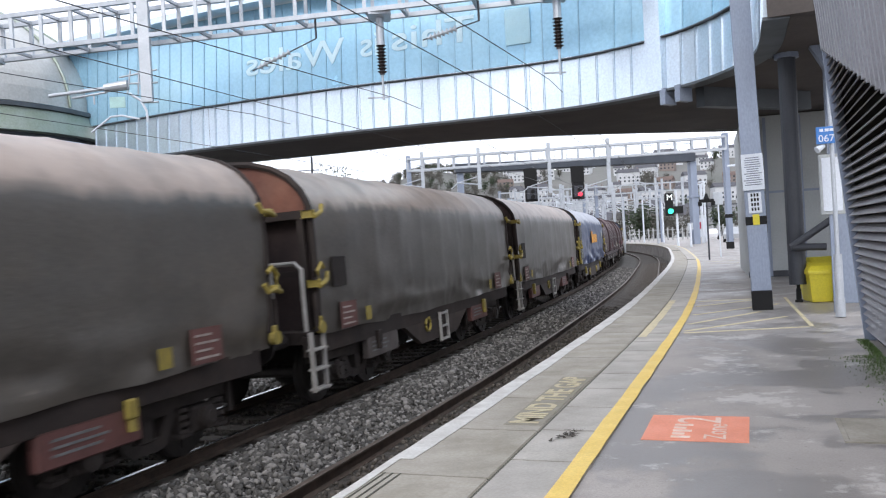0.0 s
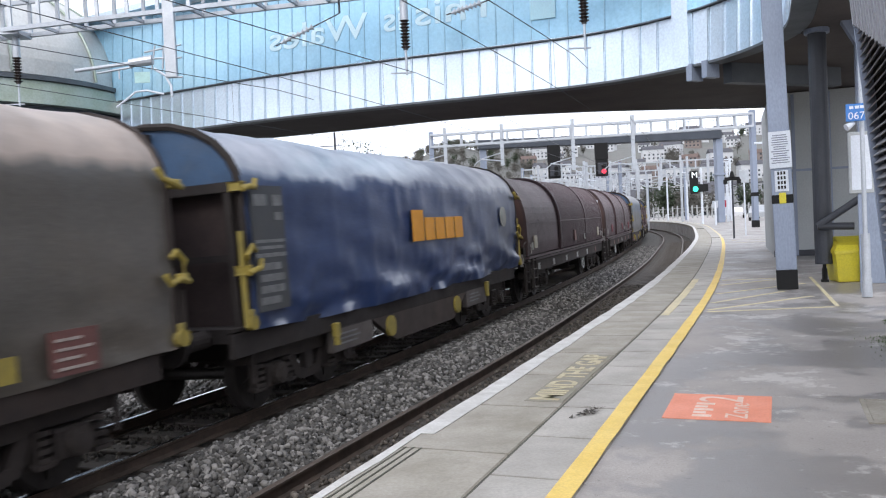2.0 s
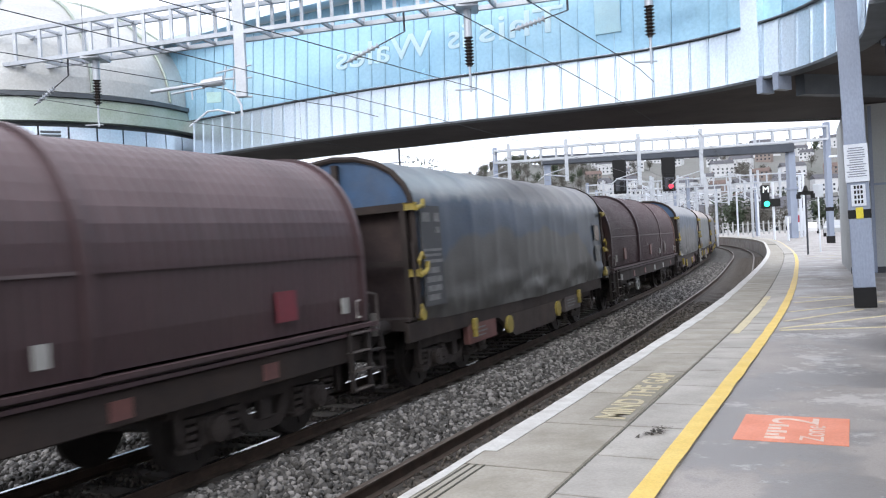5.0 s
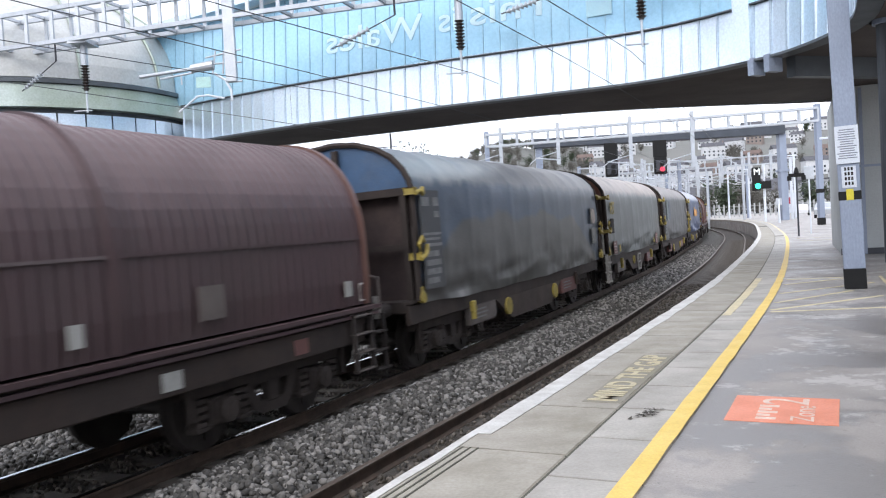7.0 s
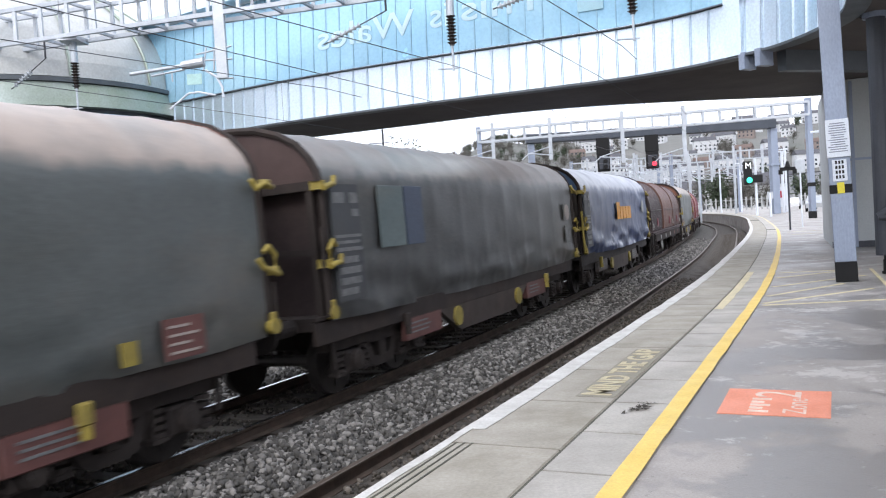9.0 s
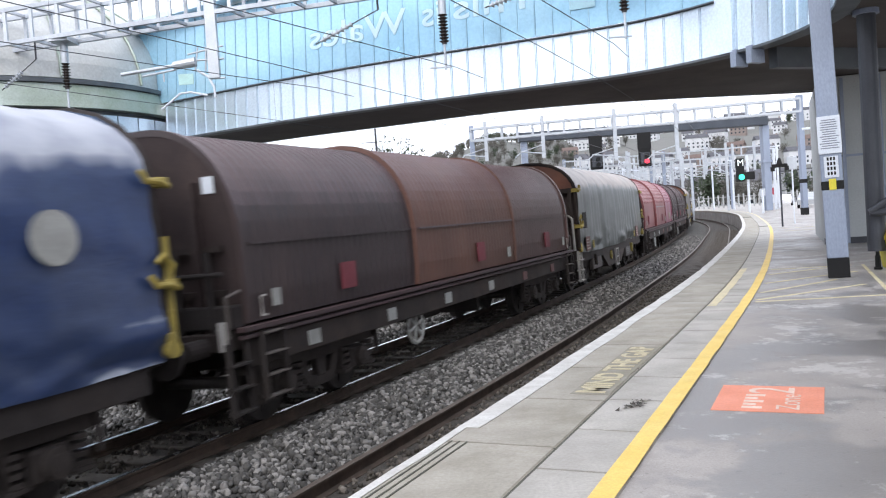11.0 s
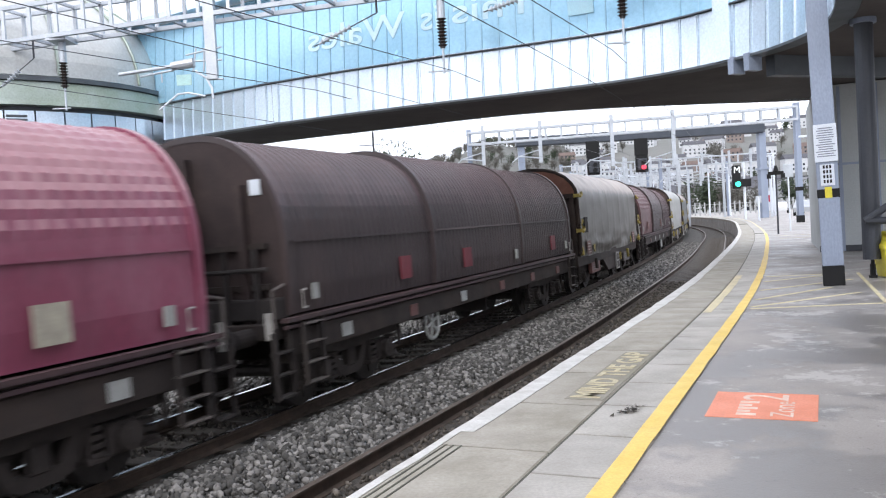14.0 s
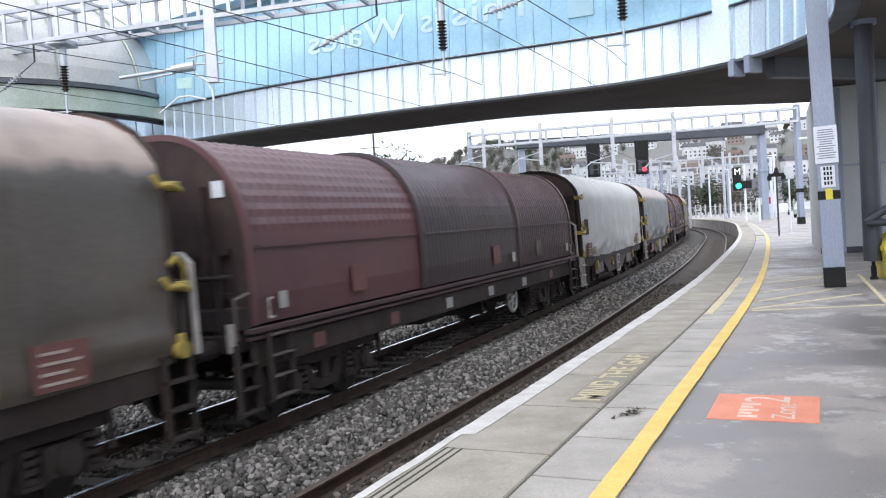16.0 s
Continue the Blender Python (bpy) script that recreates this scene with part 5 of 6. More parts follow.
def tarp_wagon(L, tarp, end_mat, label, loose=False, logo=False, ladder=True, rear=False, seed=0, block=False, under=None):
    rg = random.Random(seed)
    w = thing("tarpaulin_wagon", label, "freight wagon", group="train wagons")
    x0, x1 = -L / 2 + 0.92, L / 2 - 0.42
    under = under or M_SOLE
    # sheeted body with hoop ridges, folds and a wavy hem
    bm = bmesh.new()
    sec = tarp_section()
    xs = span(x0, x1, 0.09)
    rings = []
    ph = rg.uniform(0, 9)
    amp = 1.8 if logo else 1.0
    for x in xs:
        r = []
        u = (x - x0) / (x1 - x0)
        hoop = abs(math.sin((x - x0) * math.pi / 1.12)) ** 0.5
        for y, z in sec:
            s = 1 if y > 0 else -1
            low = max(0, (1.9 - z) / 0.9)
            high = max(0, min(1, (z - 2.9) / 0.4))
            d = 0.018 * noise.noise((x * 0.9 + ph, z * 1.4 + s * 3, seed)) * amp
            d += 0.075 * low * noise.noise((x * 0.55 + z * 1.7 + ph, z * 3.2 - x * 0.4, seed + 4)) * amp
            if logo:
                d += 0.035 * noise.noise((x * 0.45 + ph, z * 3.5 + x * 0.8, seed + 7)) + 0.05 * low * noise.noise((x * 1.1 - z * 2.0, z * 5.5 - x * 0.9, seed + 9))
            # sharp creases, gathered towards the hem
            c1 = max(0, 1 - 4.5 * abs(noise.noise((x * 0.75 + z * 1.1 + ph, z * 1.5 - x * 0.35, seed + 11))))
            c2 = max(0, 1 - 5 * abs(noise.noise((x * 1.5 - z * 1.3 + ph, z * 2.4 + x * 0.5, seed + 17))))
            d += (0.012 * amp * c1 + 0.02 * amp * c2 * min(1, low * 1.4)) * (1 - high)
            d -= 0.014 * hoop * (1 - high)
            if loose:
                d += (1 - high) * (0.05 * noise.noise((x * 1.3 + ph, z * 0.25, seed)) + 0.03 * noise.noise((x * 3.1 + z * 0.4, z * 0.5, seed + 3)) + 0.06 * low * noise.noise((x * 0.9 + z * 2.5, z * 4.0, seed + 5)))
            drop = 0.03 * hoop * high
            zz = z - drop + (0.045 * noise.noise((x * 0.7 + ph, s * 2, 5)) - 0.06 * math.sin(u * math.pi) if z < 1.1 else 0)
            if logo and z > 3:
                zz += 0.05 * noise.noise((x * 0.8 + ph, y * 1.6, 2))
            r.append((x, y + s * d * (1 - 0.5 * high), zz))
        rings.append(r)
    loft(bm, rings)
    part("tarpaulin", bm, tarp, w, smooth=True)
    # end bulkheads: arched top over a recessed lower panel
    for ex, sx in ((x0, -1), (x1, 1)):
        arch = [(y, z) for y, z in sec if z > 2.8]
        bm = bmesh.new()
        loft(bm, [[(ex + d * -sx, y * 0.985, z - 0.02) for y, z in arch] for d in (0.03, 0.09)], closed=True, caps=True)
        part("end_arch", bm, end_mat, w)
        bm = bmesh.new()
        bent(bm, [(ex, y * 0.985, z - 0.03) for y, z in sec if z > 1.2], 0.05, 6)
        part("end_hoop", bm, under, w)
        bm = bmesh.new()
        box(bm, ex + 0.12 if sx < 0 else ex - 0.16, ex + 0.16 if sx < 0 else ex - 0.12, -1.28, 1.28, 1.15, 2.85)
        part("bulkhead", bm, M_BULK, w)
        bm = bmesh.new()
        for y in (-1.2, -0.05, 1.2):
            box(bm, ex + sx * 0.0, ex + sx * 0.08, y - 0.05, y + 0.05, 1.15, 3.6 if abs(y) < 0.3 else 2.9)
        box(bm, ex, ex + sx * 0.09, -1.3, 1.3, 2.78, 2.9)
        box(bm, ex, ex + sx * 0.09, -1.25, 1.25, 1.95, 2.03)
        part("end_frame", bm, under, w)
        for z in (1.85, 2.85):
            bm = bmesh.new()
            box(bm, ex - 0.02 + sx * 0.02, ex + 0.02 + sx * 0.14, -1.44, -1.27, z - 0.07, z + 0.03, 0.012)
            tl = rg.uniform(-0.08, 0.05)
            bent(bm, [(ex + sx * 0.12, -1.46, z - 0.06), (ex - sx * 0.02, -1.47, z - 0.02), (ex - sx * 0.14, -1.45, z + tl), (ex - sx * 0.2, -1.43, z + 0.1 + tl)], 0.036, 8)
            if z < 2:
                bent(bm, [(ex + sx * 0.06, -1.44, z - 0.02), (ex + sx * 0.1, -1.44, z + 0.16), (ex - sx * 0.02, -1.44, z + 0.27), (ex - sx * 0.1, -1.43, z + 0.2)], 0.03, 8)
            part("tarpaulin_clamp", bm, M_YTRIM, w, "grimy yellow clamp")
        bm = bmesh.new()
        box(bm, ex + sx * 0.03 - 0.05, ex + sx * 0.03 + 0.05, -1.4, -1.33, 1.12, 1.36, 0.012)
        tube(bm, (ex + sx * 0.03, -1.42, 1.2), (ex + sx * 0.03, -1.33, 1.2), 0.09, 12)
        part("tie_ratchet", bm, M_YTRIM, w, "grimy yellow ratchet")
        bm = bmesh.new()
        tube(bm, (ex + sx * 0.1, -1.36, 1.15), (ex + sx * 0.1, -1.36, 2.3 if block else 1.7), 0.035, 8)
        part("ratchet_pole", bm, M_YTRIM if logo else under, w)
    # underframe
    bm = bmesh.new()
    e = L / 2 - 0.62
    box(bm, -e, e, -1.22, 1.22, 0.98, 1.14, 0.015)
    for y in (-1.24, 1.24):
        box(bm, -e, e, y - 0.04, y + 0.04, 0.80, 1.1, 0.01)
    part("deck_frame", bm, under, w)
    for y in (-1.225, 1.225):
        bm = bmesh.new()
        q = e - 3.5
        secb = [(-q, 0.9), (q, 0.9), (q - 1.0, 0.36 if block else 0.4), (-q + 1.0, 0.36 if block else 0.4)]
        loft(bm, [[(x, y + d, z) for x, z in secb] for d in (-0.05, 0.05)], closed=True, caps=True)
        part("side_girder", bm, M_GIRDER, w)
    for sx in (-1, 1):
        bm = bmesh.new()
        box(bm, sx * 2.9 - 0.65, sx * 2.9 + 0.65, -1.28, -1.16, 0.48, 0.84, 0.015)
        bp = part("brake_panel", bm, M_BOXGREY if rg.random() < 0.6 else M_LABEL, w)
        for k in range(3):
            bm = bmesh.new()
            box(bm, sx * 2.9 - 0.5, sx * 2.9 + 0.1 + 0.1 * (k % 2), -1.286, -1.281, 0.58 + k * 0.07, 0.605 + k * 0.07)
            part("print_bar", bm, M_PALE_PRINT, bp)
        bm = bmesh.new()
        box(bm, sx * (e - 2.4) - 0.07, sx * (e - 2.4) + 0.07, -1.36, -1.28, 0.72, 0.92, 0.015)
        tube(bm, (sx * (e - 2.4), -1.32, 0.72), (sx * (e - 2.4), -1.32, 0.6), 0.05, 8)
        part("tie_down", bm, M_YTRIM if (seed + sx) % 3 else under, w)
        if not block:
            if sx > 0:
                bm = bmesh.new()
                sd = 0.35 if rear else -0.1
                for y in (0, 0.44):
                    box(bm, sd + y - 0.03, sd + y + 0.03, -1.36, -1.31, 0.33, 0.92)
                for z in (0.36, 0.62, 0.88):
                    box(bm, sd, sd + 0.44, -1.36, -1.31, z - 0.02, z + 0.02)
                part("side_step", bm, M_RAILING, w, "dirty white step ladder")
                bm = bmesh.new()
                cx = sd + (1.1 if rear else -0.62)
                bent(bm, [(cx + 0.13 * math.cos(a), -1.3, 0.74 + 0.13 * math.sin(a)) for a in np.linspace(2.2, 7.5, 14)], 0.028, 6)
                part("brake_ring", bm, M_YTRIM, w, "grimy yellow brake ring")
        else:
            bm = bmesh.new()
            tube(bm, (sx * 1.6, -1.32, 0.62), (sx * 1.6, -1.26, 0.62), 0.17, 18)
            part("handwheel", bm, M_YTRIM, w, "yellow brake handwheel")
    # leading platform with handrails and steps
    xl = e - 0.02 if rear else -e
    xr, yr = (xl + 0.48, -1.37) if rear else (xl + 0.06, -1.25)
    bm = bmesh.new()
    box(bm, xl, xl + (0.52 if rear else 0.4), -1.3, 1.3, 1.12, 1.16)
    part("end_platform", bm, under, w)
    if ladder:
        bm = bmesh.new()
        bent(bm, [(xr, yr, 1.12), (xr, yr, 2.05), (xr, yr + 0.1, 2.14), (xr, -0.5, 2.14)], 0.034, 8)
        bent(bm, [(xr, -0.75, 1.12), (xr, -0.75, 2.12)], 0.03, 8)
        part("handrail", bm, M_RAILING, w, "dirty white tubular handrail")
        bm = bmesh.new()
        for dx in (0, 0.36):
            box(bm, xl + dx, xl + dx + 0.05, -1.36, -1.3, 0.3, 1.15)
        for z in (0.34, 0.62, 0.9):
            box(bm, xl, xl + 0.4, -1.4, -1.26, z - 0.015, z + 0.015)
        part("end_ladder", bm, under if rear else M_RAILING, w)
    # painted panels
    if block and not logo:
        for z in (1.55, 2.1):
            bm = bmesh.new()
            box(bm, e - 0.75, e - 0.3, -1.405, -1.39, z, z + 0.42, 0.004)
            part("data_panel", bm, M_PALE_PRINT, w)
    if not block:
        bm = bmesh.new()
        box(bm, -e + 0.75, -e + 1.2, -1.40, -1.385, 1.75, 2.2, 0.004)
        part("document_pocket", bm, M_UNDER, w, "dark document pocket")
    if block and not logo:
        bm = bmesh.new()
        tube(bm, (e - 0.5, -1.402, 2.3), (e - 0.5, -1.414, 2.3), 0.2, 20)
        part("round_mark", bm, M_LABEL_INK, w)
    for sx in ((-1, 1) if not block else ()):
        xx = sx * (e - 1.2)
        bm = bmesh.new()
        box(bm, xx - 0.28, xx + 0.28, -1.395, -1.385, 1.1, 1.5)
        lp = part("data_panel", bm, M_LABEL if not logo else M_DARKPIPE, w)
        for k in range(4):
            bm = bmesh.new()
            box(bm, xx - 0.22, xx + 0.2 - 0.12 * (k % 2), -1.402, -1.396, 1.15 + k * 0.085, 1.175 + k * 0.085)
            part("print_bar", bm, M_LABEL_INK, lp)
        bm = bmesh.new()
        box(bm, xx - sx * 0.72 - 0.1, xx - sx * 0.72 + 0.1, -1.40, -1.388, 1.14, 1.36)
        part("yellow_mark", bm, M_YTRIM, w)
    if logo:
        # orange word mark as plain shapes
        x = -0.65
        for wd, hg in ((0.52, 0.56), (0.46, 0.42), (0.46, 0.42), (0.46, 0.42), (0.46, 0.42)):
            bm = bmesh.new()
            box(bm, x, x + wd, -1.424, -1.412, 1.97, 1.97 + hg, 0.004)
            part("print_shape", bm, M_LOGO, w)
            x += wd + 0.06
        bm = bmesh.new()
        tube(bm, (e - 1.0, -1.40, 2.35), (e - 1.0, -1.412, 2.35), 0.24, 20)
        part("round_mark", bm, M_PALE_LABEL, w)
    if block:
        # tall lettered panel by the leading end
        xx = -e + 0.76
        bm = bmesh.new()
        box(bm, xx - 0.36, xx + 0.36, -1.405, -1.39, 1.3, 2.85)
        blk = part("lettered_panel", bm, M_GREYPANEL, w, "dark panel with pale print")
        for z, x0b, x1b, hb in ((2.6, -0.3, -0.02, 0.14), (2.6, 0.12, 0.32, 0.14), (2.42, 0.14, 0.32, 0.1), (2.14, -0.32, 0.34, 0.04), (2.06, -0.32, 0.3, 0.04), (1.96, -0.32, 0.34, 0.05), (1.8, -0.28, 0.2, 0.09), (1.66, -0.28, 0.26, 0.09), (1.52, -0.28, 0.24, 0.09), (1.38, -0.28, 0.14, 0.09)):
            bm = bmesh.new()
            box(bm, xx + x0b, xx + x1b, -1.411, -1.405, z, z + hb)
            part("print_bar", bm, M_PALE_PRINT, blk)
    underframe(w, L)
    WAGONS.append(w)
    return w


def hood_section(g=0.0, n=13):
    half = [(1.30 + g, 1.28), (1.33 + g, 1.6), (1.33 + g, 2.1)]
    for a in np.linspace(0.05, math.pi / 2, n):
        c, s = math.cos(a), math.sin(a)
        half.append(((1.33 + g) * c ** 0.85, 2.15 + (1.4 + g) * s ** 0.95))
    half[-1] = (0.0, half[-1][1])
    return [(-y, z) for y, z in half] + [(y, z) for y, z in half[-2::-1]]


def quilt(sec, d):
    """The curved upper part of a hood, pressed out into bands with small steps between."""
    out = []
    for i, (y, z) in enumerate(sec):
        if z > 2.3:
            k = d if i % 2 else 0.0
            r = math.hypot(y, z - 2.15) or 1.0
            y, z = y * (1 + k / r), 2.15 + (z - 2.15) * (1 + k / r)
        out.append((y, z))
    return out


def coil_wagon(L, mats, label, seed=0, style="rrr"):
    rg = random.Random(seed)
    w = thing("coil_wagon", label, "freight wagon", group="train wagons")
    e = L / 2 - 0.62
    x0, x1 = -e + 0.25, e - 0.08
    third = (x1 - x0) / 3
    for k in range(3):
        g = 0.05 if k == 1 else 0.0
        a, b = x0 + third * k - (0.15 if k == 1 else 0), x0 + third * (k + 1) + (0.15 if k == 1 else 0)
        bm = bmesh.new()
        rings = []
        kind = style[k]
        n = int((b - a) / {"r": 0.155, "f": 0.155, "n": 1.2, "g": 0.19}[kind])
        base, rib = hood_section(g, 25 if kind == "g" else 13), hood_section(g + (0.014 if kind == "r" else 0.005))
        if kind == "n":
            rib = base
        if kind == "g":
            base, rib = quilt(base, 0.006), quilt(base, 0.018)
        for i in range(n):
            u0 = a + (b - a) * i / n
            q = (b - a) / n
            for f, sc in ((0.0, base), (0.55, base), (0.65, rib), (0.9, rib)):
                rings.append([(u0 + q * f, y, z) for y, z in sc])
        rings.append([(b, y, z) for y, z in base])
        loft(bm, rings)
        hood = part("hood", bm, mats[k % len(mats)], w, smooth=kind == "n")
        for x in (a, b):
            bm = bmesh.new()
            so, si = hood_section(g + 0.045), hood_section(g - 0.03)
            loft(bm, [[(xx, y, z) for y, z in sc] for xx, sc in ((x - 0.05, si), (x - 0.05, so), (x + 0.05, so), (x + 0.05, si))])
            part("hood_band", bm, H_ORANGE if seed == 7 and k == 2 and x == b else mats[k % len(mats)], hood)
        bm = bmesh.new()
        box(bm, a + 0.1, b - 0.1, -1.366 - g, -1.33 - g, 2.15, 2.18)
        part("hood_trim", bm, (M_PALE_LABEL if seed == 14 else M_TRIM) if k == 1 else mats[k % len(mats)], hood)
        bm = bmesh.new()
        xx = (a + b) / 2 + rg.uniform(-1, 1) if seed != 4 else (a + 0.9, (a + b) / 2, b - 1.3)[k]
        box(bm, xx - 0.18, xx + 0.18, -1.385 - g, -1.36 - g, 1.45, 1.8)
        part("data_panel", bm, rg.choice([M_LABEL, M_LABEL, M_BOXGREY]) if seed not in (4, 5, 12, 14, 15) else M_CREAM if seed == 14 and k == 2 else ((M_CREAM, M_LABEL, M_CREAM)[k] if seed == 4 else M_RED_LABEL), hood)
        bm = bmesh.new()
        xx = b - 0.5 if k else a + 0.5
        box(bm, xx - 0.07, xx + 0.07, -1.385 - g, -1.36 - g, 1.42, 1.62)
        part("small_label", bm, M_PALE_LABEL, hood)
    bm = bmesh.new()
    box(bm, x0 - 0.2, x1 + 0.2, -1.42, -1.3, 1.2, 1.25)
    box(bm, x0 - 0.2, x1 + 0.2, -1.39, -1.33, 1.12, 1.16)
    part("hood_runner", bm, H_BROWN, w)
    # deck, side sills
    bm = bmesh.new()
    box(bm, -e, e, -1.25, 1.25, 1.0, 1.2, 0.015)
    part("deck_frame", bm, M_SOLE, w)
    for y in (-1.28, 1.28):
        bm = bmesh.new()
        box(bm, -e + 0.2, e - 0.2, y - 0.05, y + 0.05, 0.78, 1.1, 0.015)
        part("side_sill", bm, M_SOLE, w)
    for x in np.arange(-e + 1.5, e - 1, 2.1):
        bm = bmesh.new()
        box(bm, x - 0.13, x + 0.13, -1.345, -1.332, 0.84, 1.02)
        part("sill_label", bm, M_PALE_LABEL if rg.random() < 0.4 else M_LABEL, w)
    hx = 2.2 if seed in (4, 17) else -2.3
    bm = bmesh.new()
    tube(bm, (hx, -1.15, 0.62), (hx, -1.22, 0.62), 0.2, 18)
    bd = part("brake_disc", bm, M_BOXGREY, w)
    bm = bmesh.new()
    bent(bm, [(hx + 0.27 * math.cos(a), -1.24, 0.62 + 0.27 * math.sin(a)) for a in np.linspace(0, 6.3, 20)], 0.03, 6)
    for a in (0.3, 1.35, 2.4):
        c, s = 0.27 * math.cos(a), 0.27 * math.sin(a)
        tube(bm, (hx - c, -1.24, 0.62 - s), (hx + c, -1.24, 0.62 + s), 0.02, 6)
    part("handwheel", bm, M_PALE_LABEL, bd, "worn grey spoked handwheel")
    bm = bmesh.new()
    box(bm, -0.8, 0.3, -0.5, 0.5, 0.5, 0.85, 0.03)
    box(bm, 1.2, 1.3, -0.9, 0.9, 0.42, 1.0)
    tube(bm, (-2.5, -0.6, 0.7), (2.0, -0.6, 0.7), 0.05, 8)
    part("brake_gear", bm, M_UNDER, w)
    # arched bulkheads
    for ex, sx in ((x0, -1), (x1, 1)):
        sc = hood_section(-0.02)
        bm = bmesh.new()
        loft(bm, [[(ex + d, y, z) for y, z in sc] for d in (-0.04, 0.04)], closed=True, caps=True)
        part("bulkhead", bm, H_RUST if mats[0] is H_BROWN else M_BULK, w)
        for y in (-0.8, 0.0, 0.8):
            bm = bmesh.new()
            box(bm, ex + sx * 0.04, ex + sx * 0.16, y - 0.05, y + 0.05, 1.2, 3.3 if y == 0 else 2.9)
            part("bulkhead_rib", bm, M_BULK, w)
        for z in (1.6, 2.1):
            bm = bmesh.new()
            box(bm, ex + sx * 0.04, ex + sx * 0.12, -1.12, 1.12, z, z + 0.07)
            part("bulkhead_bar", bm, M_SOLE, w)
        for y in (-1.32, 1.32):
            bm = bmesh.new()
            bent(bm, [(ex + sx * 0.35, y, 1.15), (ex + sx * 0.35, y, 1.6), (ex + sx * 0.1, y, 1.65)], 0.02, 6)
            part("grab_rail", bm, M_BOXGREY, w)
            bm = bmesh.new()
            for dx in (0, 0.32):
                box(bm, ex + sx * (0.05 + dx), ex + sx * (0.09 + dx), y - 0.03, y + 0.03, 0.3, 1.1)
            for z in (0.34, 0.6, 0.86):
                box(bm, min(ex + sx * 0.05, ex + sx * 0.41), max(ex + sx * 0.05, ex + sx * 0.41), y - 0.06, y + 0.06, z - 0.012, z + 0.012)
            part("end_step", bm, M_UNDER, w)
        for y0, y1, z0, z1 in ((-1.08, -0.92, 2.76, 2.95), (-1.3, -1.2, 1.02, 1.34)):
            bm = bmesh.new()
            box(bm, ex + sx * (0.05 if z0 > 2 else 0.36), ex + sx * (0.06 if z0 > 2 else 0.38), y0, y1, z0, z1)
            part("white_plate", bm, M_SIGN_WHITE if z0 > 2 else M_RAILING, w)
        bm = bmesh.new()
        hx = ex - sx * 0.22
        bent(bm, [(hx + 0.07, -1.37, 1.34), (hx - 0.05, -1.4, 1.34), (hx - 0.05, -1.4, 1.56), (hx + 0.07, -1.37, 1.56)], 0.016, 6)
        part("hood_hook", bm, M_RAILING, w, "worn white hook")
        bm = bmesh.new()
        box(bm, ex + sx * 0.1 - 0.12, ex + sx * 0.1 + 0.12, -1.3, 1.3, 1.24, 1.5, 0.02)
        for y in (-1.0, -0.55, 0.55, 1.0):
            tube(bm, (ex + sx * 0.2, y, 1.2), (ex + sx * 0.2, y, 2.1), 0.04, 8)
        tube(bm, (ex + sx * 0.22, -1.2, 1.85), (ex + sx * 0.22, 1.2, 1.85), 0.03, 8)
        part("end_gear", bm, M_UNDER, w, "dark latch gear on the end wall")
        for z in (0.42, 0.66, 0.9, 1.14):
            bm = bmesh.new()
            box(bm, min(ex - sx * 0.1, ex - sx * 0.52), max(ex - sx * 0.1, ex - sx * 0.52), -1.46, -1.36, z, z + 0.018)
            part("rung", bm, M_BOXGREY, w)
        bm = bmesh.new()
        for dx in (0.1, 0.5):
            box(bm, ex - sx * dx - 0.02, ex - sx * dx + 0.02, -1.44, -1.38, 0.4, 1.18)
        part("rung_stile", bm, M_UNDER, w)
    underframe(w, L)
    WAGONS.append(w)
    return w


OLIVE = "olive-grey sheeted steel wagon, rust-brown end, dusty top"
GREEN = "grey-green sheeted steel wagon with rusty end panel"
BLUE = "blue sheeted steel wagon with orange print and yellow fittings"
DUSTY = "dirty blue-grey sheeted steel wagon with blue end"
BROWN = "dark brown telescopic-hood coil wagon with ribbed hoods"
GAPS = [-2.3, 10.5, 22.9, 35.65, 48.7, 64.1, 79.45, 92.2, 107.1, 120.1, 132.2, 145.4, 158.1, 173.0, 185.6, 200.1, 214.8, 226.8, 242.2, 255.1, 268.9, 284.1, 296.9, 309.6, 325.3, 338.0]
SPEED = 13.7
KINDS = "o o o b c c d c d g k b q g m r o w l g c o k c o".split()
